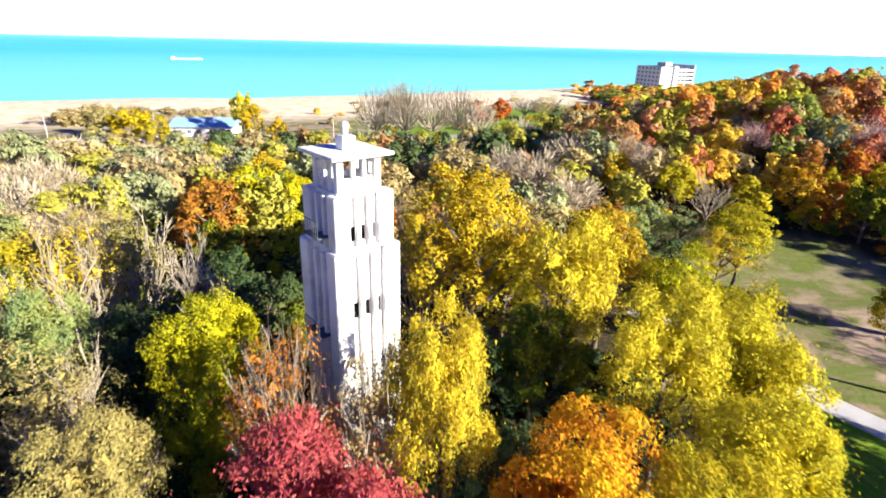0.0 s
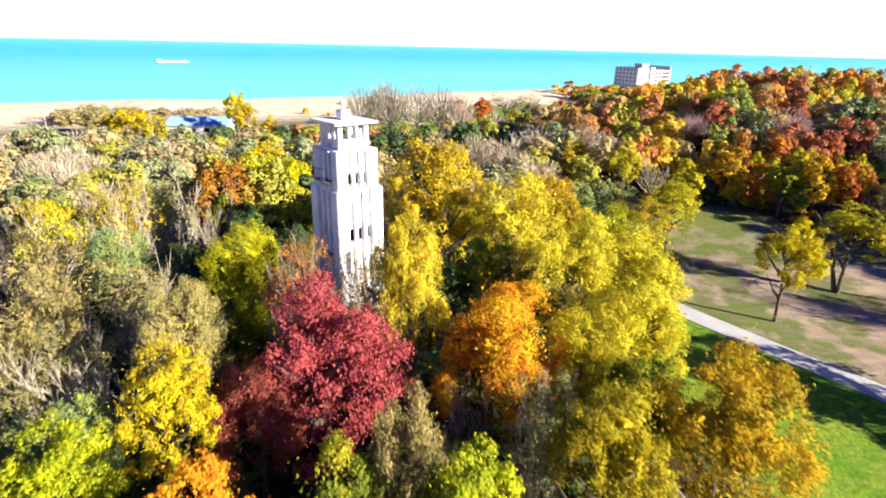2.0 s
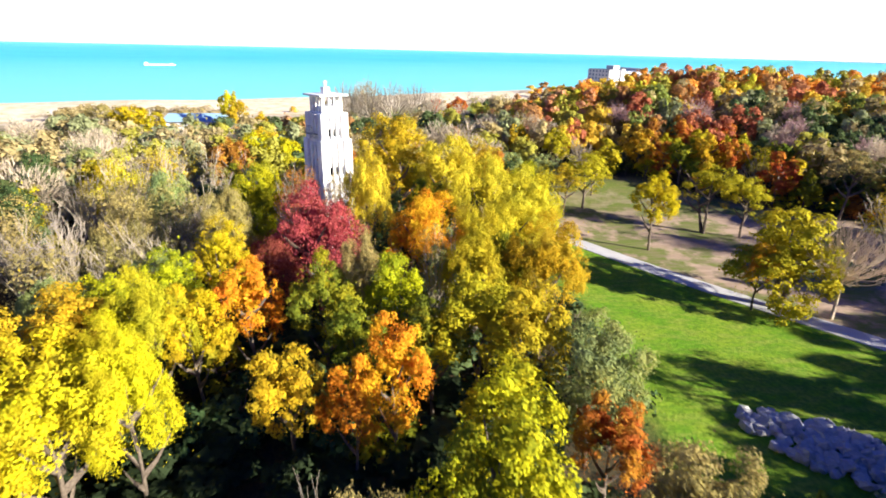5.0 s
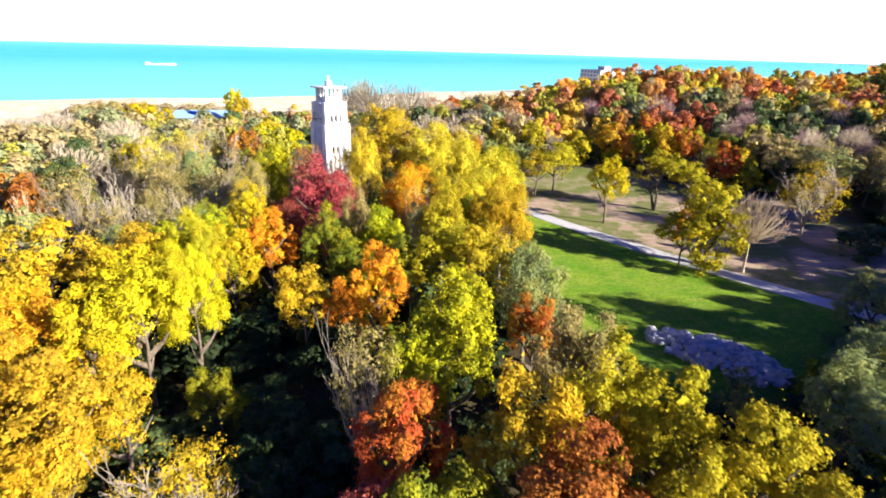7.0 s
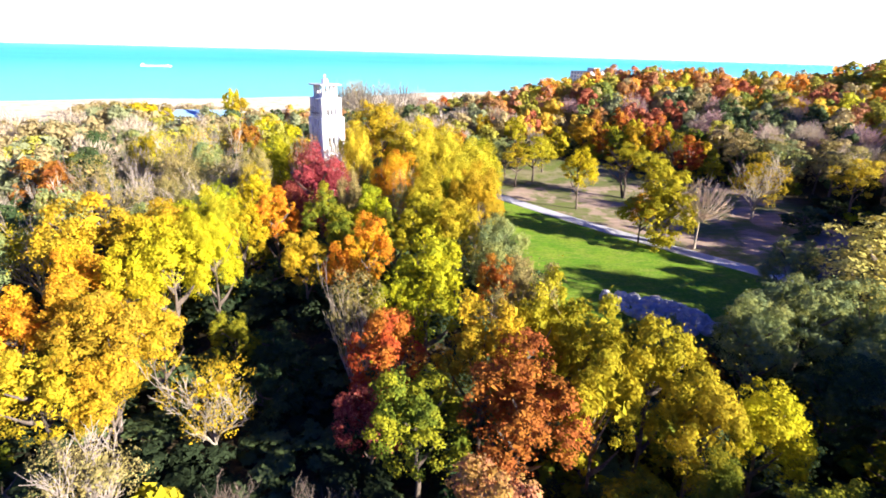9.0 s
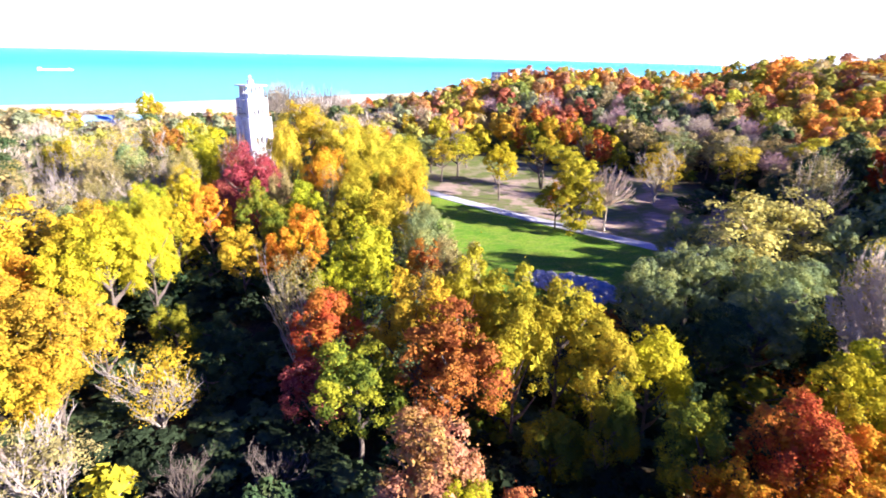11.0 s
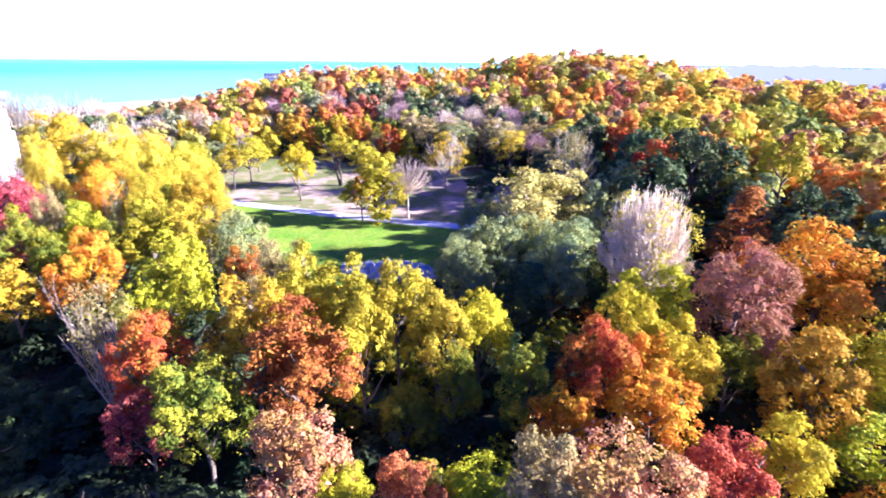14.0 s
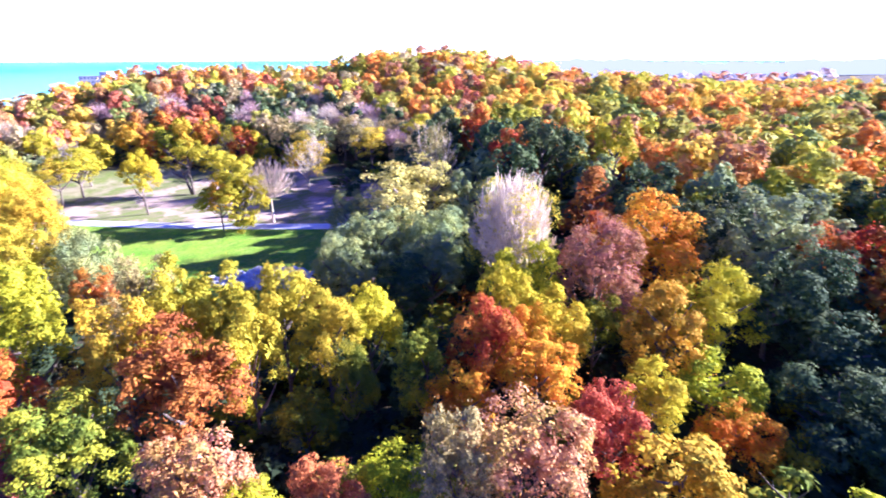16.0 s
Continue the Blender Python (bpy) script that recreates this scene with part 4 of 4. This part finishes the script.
def open_ground(x, y):
    return meadow(x, y) < 0.02 and abs(x - TX) + abs(y - TY) > 4.5 and not (24 < x < 64 and abs(y - path_y(x)) < 3.2)


def clump(x, y, seed):
    """Neighbouring trees tend to share a colour."""
    return 0.5 + 0.5 * noise.noise(Vector((x * 0.045 + seed, y * 0.045, seed)))


def pick(palette, x, y, seed):
    f = min(max(clump(x, y, seed) * 0.6 + rnd.random() * 0.4, 0), 0.999)
    return palette[int(f * len(palette))] if rnd.random() < 0.55 else rnd.choice(palette)


def grove(x0, x1, y0, y1, step_m, palette, low, high, style, where, gap=0.62, keep=open_ground):
    for x, y in spots(x0, x1, y0, y1, step_m, keep):
        width = step_m * rnd.uniform(0.95, 1.45)
        if not free(x, y, width / 2, gap):
            continue
        top = gz(x, y) + rnd.uniform(low, high)
        kind = pick(palette, x, y, 3.0)
        # Low trees in the hollow take dark kinds: its shade put into colour.
        if math.hypot(x + 20, y - 37) < 10.5:
            top, kind = gz(x, y) + rnd.uniform(4.0, 6.0), rnd.choice(("dark", "dark", "green"))
        if kind in LEAFLESS:
            bare_tree(x, y, top, width, rnd.choice(("", "tan", "olive", "")), bark=rnd.choice((TWIG, TWIG, GREY_TWIG)))
        else:
            tree(kind, x, y, top, width, style, where=where)


# round the dark hollow behind the tower
tree("brown", -26.8, 52.0, 10.6, 7.4, "round", where="behind the tower")
tree("gold", -26.4, 71.5, 9.6, 9.0, "round", where="behind the tower")
tree("green", -22.8, 46.5, 8.4, 6.0, "round", where="behind the tower")
tree("olive", -14.8, 46.0, 9.6, 6.6, "round", where="behind the tower")
bare_tree(-31.0, 38.0, 12.4, 6.6, "tan", 1, "behind the tower")
bare_tree(-24.5, 41.5, 8.4, 4.4, "", 2, "behind the tower", bark=GREY_TWIG)
# Dark kinds mixed in carry the shade that falls west of the tower.
grove(-44, -14, -12, 46, 5.6, "bare dark bare brown dark tan bare sage green bare dark olive".split(), 9.0, 12.0, "round", "in the western woods")
grove(-30, 22, 30, 54, 5.8, NORTH, 9.0, 11.5, "round", "behind the tower")
grove(24, 70, 46, 72, 4.6, FOOT, 6.0, 9.6, "mid", "on the wooded hill")
grove(58, 82, 24, 50, 6.0, "tan sage locust tan olive".split(), 9.0, 11.5, "airy", "at the meadow's edge")
# Dark kinds put the shade on this slope's west face into leaf colour.
grove(67, 92, -46, 12, 6.4, "dark green dark rust dark olive dark green dark sage".split(), 12.5, 15.5, "mid", "in the tall eastern woods", keep=lambda x, y: open_ground(x, y) and 21.5 - 0.554 * x < y < 0.6 * (x - 62))
grove(56, 90, -66, 12, 7.0, "dark green sage dark green dark rust sage green brown dark".split(), 8.0, 11.0, "mid", "in the eastern woods")
grove(14, 42, -78, -50, 6.0, EAST, 6.0, 8.5, "round", "in the southern woods")
grove(44, 60, -78, -52, 6.0, "dark sage dark green dark tan".split(), 6.5, 9.0, "round", "in the southern woods")
for x, y in spots(-34, 54, -62, 34, 5.4, open_ground):
    if free(x, y, 2.4, 0.42):
        if y > 0:
            # Mostly dark kinds: the shade in the gaps is put into the leaf colour.
            shrub(rnd.choice(("dark", "dark", "dark", "green")), x, y, gz(x, y) + rnd.uniform(1.8, 3.6), rnd.uniform(4.0, 6.0))
        elif not (-14 < x < 5 and -32 < y < -8):
            shrub(rnd.choice(UNDER), x, y, gz(x, y) + rnd.uniform(2.2, 5.0), rnd.uniform(4.0, 6.0))
for x, y in spots(22, 84, 10, 72, 3.4, open_ground):
    if max(float(meadow(x - 3, y - 4)), float(meadow(x - 1, y - 6))) > 0.1 and free(x, y, 1.5, 0.35):
        shrub(rnd.choice("green olive dark sage brown lemon".split()), x, y, gz(x, y) + rnd.uniform(1.6, 3.6), rnd.uniform(3.0, 4.6))


def woods(name, places, palette, low, high, wide, label, seed, shapes=None):
    """Far woods: many crowns, joined."""
    r = np.random.default_rng(seed)
    quads, tints = [], []
    for x, y in places:
        w = wide * r.uniform(0.8, 1.3) / 2
        z = gz(x, y)
        h = r.uniform(low, high)
        kind = pick(palette, x, y, 3.0)
        q = TWIGGY[r.integers(6)] if kind in THIN else (shapes or FAR)[r.integers(8)]
        a = r.uniform(0, 2 * math.pi)
        rot = np.array([[math.cos(a), -math.sin(a), 0], [math.sin(a), math.cos(a), 0], [0, 0, 1]])
        half = min(max(w, 0.3 * h), 0.48 * h)
        quads.append((q * np.array([w, w, half])) @ rot.T + np.array([x, y, z + h - half]))
        # Colour raised to stand in for haze over the far woods.
        c = np.array(PLAIN[kind]) * r.uniform(1.1, 1.4)
        tints.append(np.tile(np.append(c, 1.0), (len(q), 1)))
    me = cloud_mesh(name, np.concatenate(quads), np.concatenate(tints))
    me.materials.append(WOODS)
    return tagged(new(name, me), label, "woods", kind="stuff")


woods("west_woods", spots(-76, -44, -10, 84, 7.0, lambda x, y: True), WEST, 8.5, 12, 9, "tan and olive autumn woods", 3, BROAD)
woods("north_woods", spots(-44, 26, 54, 118, 6.6, lambda x, y: free(x, y, 2.0, 0.7) and meadow(x, y) < 0.02), NORTH, 7, 10.5, 8, "mixed autumn woods behind the tower", 4, BROAD)
woods("road_woods", spots(-130, -30, 84, 158, 8.0, lambda x, y: y < 163 + 0.24 * (x + 45)), SHORE, 3.5, 6.5, 8.5, "yellow and tan trees before the beach road", 13, MIDDLE)
woods("foot_woods", spots(26, 112, 72, 88, 4.6, lambda x, y: x > 20 + 0.2 * (y - 88)), FOOT, 6.0, 10.0, 5.8, "dark green and rust woods at the foot of the hill", 25, MIDDLE)
# Dark kinds here carry the shade behind the meadow in their leaf colour.
woods("meadow_edge_woods", spots(68, 98, 14, 72, 4.8, lambda x, y: open_ground(x, y) and free(x, y, 2, 0.7)), "dark sage plum dark bare tan dark green olive".split(), 6.5, 10.0, 6.0, "grey-green and dusky woods at the edge of the meadow", 26, MIDDLE)
woods("hill_woods", spots(26, 112, 88, 130, 4.7, lambda x, y: x > 20 + 0.2 * (y - 88)) + spots(98, 130, 20, 72, 4.8, lambda x, y: True), HILL, 6.5, 10.2, 6.0, "autumn-coloured woods covering the hill", 5, MIDDLE)
woods("hilltop_woods", spots(26, 130, 130, 210, 7.0, lambda x, y: shore(x) - y > 60 and x > 30 + 0.2 * (y - 88)) + spots(130, 270, 10, 210, 7.2, lambda x, y: True), HILL, 7, 10.5, 8.8, "autumn-coloured woods over the far side of the hill", 15)
woods("east_woods", spots(90, 165, -120, 12, 7.4, lambda x, y: True), EAST, 8, 12, 9.5, "dark green and orange woods beyond the meadow", 6, MIDDLE)
woods("rolling_woods", spots(165, 310, -150, 12, 8.0, lambda x, y: True), EAST, 8, 12, 10, "autumn-coloured woods rolling away", 16)
woods("south_woods", spots(-60, 112, -140, -78, 9.5, lambda x, y: True), EAST, 6, 9, 11, "autumn woods under the flight path", 7)
# The mist crowns have haze put into their leaf colour.
woods("far_woods", spots(290, 420, 0, 330, 14.0, lambda x, y: shore(x) - y > 80), "tan mist pink mauve tan mist".split(), 9, 13, 18, "woods on the horizon with haze in their leaf colours", 8, TINY)
woods("coast_woods", spots(90, 300, 210, 400, 11, lambda x, y: shore(x) - y > 75), EAST, 5, 8, 13, "low woods behind the beach", 9, TINY)
# The deep tint puts the black shade under the trees into the brush colour.
woods("undergrowth", spots(-14, 34, -42, -8, 4.0, open_ground), "deep deep dark deep dark".split(), 1.2, 3.4, 5.0, "green brush under the near trees, darkened for deep shade", 22, MIDDLE)
woods("undergrowth", spots(-32, 92, -74, 34, 4.2, lambda x, y: open_ground(x, y) and meadow(x + 4.5, y) < 0.02 and not (-14 < x < 34 and -42 < y < -8)), "deep deep deep dark deep".split(), 1.0, 3.0, 5.6, "brush under the autumn trees, darkened for deep shade", 23, TINY)
woods("dune_scrub", spots(-152, -80, 196, 228, 5.5, lambda x, y: shore(x) - y > 30), "tan bare tan olive".split(), 2.6, 5.2, 7, "tan scrub on the dune", 10)
woods("beach_scrub", spots(-60, 130, 215, 330, 13, lambda x, y: shore(x) - y > 60 and rnd.random() < 0.35), "tan tan tan olive gold brown".split(), 1.0, 3.0, 5, "scattered scrub on the sandy beach", 12)

# ---- road, buildings, ship ----
tagged(strip("road", np.linspace(-230, 12, 60), lambda x: 181 + 0.24 * (x + 45), 9.0, 0.10, ROAD), "pale asphalt beach road", "road", kind="structure")


def street_lamp(x, y, h=8.0):
    ob = new("street_lamp")
    ob.matrix_world = pose(x, y, gz(x, y))
    bm = bmesh.new()
    bmesh.ops.create_cone(bm, cap_ends=True, segments=8, radius1=0.14, radius2=0.08, depth=h, matrix=Matrix.Translation((0, 0, h / 2)))
    part("pole", bm, CONCRETE, ob)
    block("arm", ob, CONCRETE, (-0.05, 1.6, -0.05, 0.05, h - 0.1, h), 0.01)
    block("lamp_head", ob, CONCRETE, (1.3, 2.1, -0.18, 0.18, h - 0.22, h - 0.06), 0.03)
    return tagged(ob, "tall grey street lamp beside the beach road", "street lamp", group="street lamps")


for lx in (-129, -98, -66, -42, -30):
    street_lamp(lx, 187 + 0.24 * (lx + 45))


def beach_house():
    ob = new("beach_house")
    ob.matrix_world = pose(-86, 186, gz(-86, 186), 0, 0, 9)
    tagged(ob, "low white beach house with a blue metal roof", "house")
    block("wall", ob, WHITE, (-10, 10, -7, 7, -0.5, 3.4), 0.05)
    bm = bmesh.new()
    vs = [bm.verts.new(v) for v in ((-11, -8.2, 3.3), (11, -8.2, 3.3), (11, 8.2, 3.3), (-11, 8.2, 3.3), (-10, 0, 5.6), (10, 0, 5.6))]
    for f in ((0, 1, 5, 4), (2, 3, 4, 5), (1, 2, 5), (3, 0, 4), (3, 2, 1, 0)):
        bm.faces.new([vs[i] for i in f])
    part("roof", bm, BLUE_ROOF, ob, "blue metal roof")
    for u in (3.5, 6.5, 8.6):
        block("door", ob, DARK, (u - 0.9, u + 0.9, -7.08, -6.9, 0, 2.4), 0.0, "near-black panel for the shade inside a doorway")
    for u in (-7, -4, -1):
        block("window", ob, GLASS, (u - 0.7, u + 0.7, -7.06, -6.9, 1.1, 2.3), 0.0)


def cottage(x, y, a, w, d, h):
    ob = new("cottage")
    ob.matrix_world = pose(x, y, gz(x, y), 0, 0, a)
    tagged(ob, "small cottage with a grey shingle roof among the trees", "house", group="cottages")
    block("wall", ob, WHITE, (-w / 2, w / 2, -d / 2, d / 2, -0.4, h), 0.03)
    bm = bmesh.new()
    vs = [bm.verts.new(v) for v in ((-w / 2 - 0.5, -d / 2 - 0.5, h - 0.1), (w / 2 + 0.5, -d / 2 - 0.5, h - 0.1), (w / 2 + 0.5, d / 2 + 0.5, h - 0.1), (-w / 2 - 0.5, d / 2 + 0.5, h - 0.1), (-w / 2 - 0.5, 0, h + 1.8), (w / 2 + 0.5, 0, h + 1.8))]
    for f in ((0, 1, 5, 4), (2, 3, 4, 5), (1, 2, 5), (3, 0, 4), (3, 2, 1, 0)):
        bm.faces.new([vs[i] for i in f])
    part("roof", bm, GREY_ROOF, ob)
    block("door", ob, DARK, (-0.5, 0.5, -d / 2 - 0.03, -d / 2 + 0.1, 0, 2.05), 0.0)
    for u in (-w / 3, w / 3):
        block("window", ob, GLASS, (u - 0.5, u + 0.5, -d / 2 - 0.03, -d / 2 + 0.1, 0.9, 2.0), 0.0)


def apartment_building():
    ob = new("apartment_building")
    base = gz(152, 414)
    ob.matrix_world = pose(150.5, 412, base, 0, 0, 27)
    tagged(ob, "pale six-storey apartment building with balconies by the beach", "building")
    st, n = 2.85, 6
    top = st * n
    block("body", ob, FACADE, (0, 16, 0, 24, -1, top), 0.05)
    block("body", ob, CONCRETE, (16, 34, 3.0, 22, -1, top - 1.2), 0.05)
    block("end_wall", ob, CONCRETE, (34, 35.2, 0, 22, -1, top + 1.5), 0.05)
    block("lift_house", ob, CONCRETE, (10, 17, 6, 14, top, top + 3.2), 0.05)
    block("stair_tower", ob, WHITE, (12.5, 16.5, -1.0, 6, -1, top + 0.8), 0.05)
    block("roof", ob, GREY_ROOF, (0.4, 15.6, 0.4, 23.6, top + 0.004, top + 0.3), 0.0)
    for s in range(n):
        z = s * st
        block("balcony", ob, WHITE, (16.6, 34, 0.2, 3.2, z + 0.1, z + 1.25), 0.03)
        for k in range(4):
            u = 1.2 + k * 3.0
            block("window", ob, GLASS, (u, u + 1.7, -0.06, 0.2, z + 0.9, z + 2.3), 0.0)
        for k in range(6):
            v = 2.0 + k * 3.7
            block("window", ob, GLASS, (-0.06, 0.2, v, v + 1.8, z + 0.9, z + 2.3), 0.0)
        for k in range(4):
            u = 17.5 + k * 4.1
            block("window", ob, GLASS, (u, u + 2.6, 2.94, 3.2, z + 0.2, z + 2.3), 0.0)


def cargo_ship():
    ob = new("cargo_ship")
    ob.matrix_world = pose(-388, 818, LAKE, 0, 0, 25) @ Matrix.Diagonal((0.78, 0.8, 0.7, 1))
    tagged(ob, "long pale cargo ship on the open lake", "ship")
    bm = bmesh.new()
    outline = [(-27, -3.5), (22, -3.5), (27, 0), (22, 3.5), (-27, 3.5)]
    lo = [bm.verts.new((x, y * 0.9, -0.6)) for x, y in outline]
    hi = [bm.verts.new((x, y, 2.4)) for x, y in outline]
    bm.faces.new(lo[::-1])
    bm.faces.new(hi)
    for i in range(5):
        bm.faces.new((lo[i], lo[(i + 1) % 5], hi[(i + 1) % 5], hi[i]))
    part("hull", bm, WHITE, ob)
    block("deck_house", ob, WHITE, (-26, -20, -2.6, 2.6, 2.4, 6.0), 0.1)
    block("wheelhouse", ob, WHITE, (19, 22, -2.4, 2.4, 2.4, 4.6), 0.1)
    for k in range(6):
        block("hatch", ob, CONCRETE, (-17 + k * 6, -12.5 + k * 6, -2.4, 2.4, 2.4, 2.9), 0.05)


beach_house()
cottage(-63.5, 79, 20, 8, 6, 2.6)
cottage(-60.5, 95, -10, 9, 6, 2.8)
apartment_building()
cargo_ship()

# ---- rubble beside the lawn ----


def rubble():
    ob = new("rock_pile")
    ob.matrix_world = pose(33.6, -6.0, gz(33.6, -6.0))
    tagged(ob, "heap of pale broken concrete and rocks on the lawn", "rocks")
    shapes = []
    for s in range(8):
        bm = bmesh.new()
        bmesh.ops.create_icosphere(bm, subdivisions=1, radius=0.5)
        for v in bm.verts:
            v.co *= rnd.uniform(0.7, 1.15)
            v.co.x *= 1.3
            v.co.z = max(min(v.co.z * 0.8, 0.28), -0.3)
        me = bpy.data.meshes.new("stone")
        bm.to_mesh(me)
        bm.free()
        me.materials.append(ROCK)
        shapes.append(me)
    for i in range(290):
        a, r = rnd.uniform(0, 2 * math.pi), math.sqrt(rnd.random())
        u, v = 6.3 * r * math.cos(a), 2.8 * r * math.sin(a)
        c, s = math.cos(radians(-38)), math.sin(radians(-38))
        x, y = u * c - v * s, u * s + v * c
        z = gz(33.6 + x, -6.0 + y) - gz(33.6, -6.0) + (1 - r) * rnd.uniform(0.0, 0.6) + 0.08
        st = new("stone", rnd.choice(shapes))
        st.parent = ob
        k = rnd.uniform(0.45, 1.25)
        st.matrix_local = pose(x, y, z, rnd.uniform(-40, 40), rnd.uniform(-40, 40), rnd.uniform(0, 360)) @ Matrix.Diagonal((k, k, k, 1))


rubble()
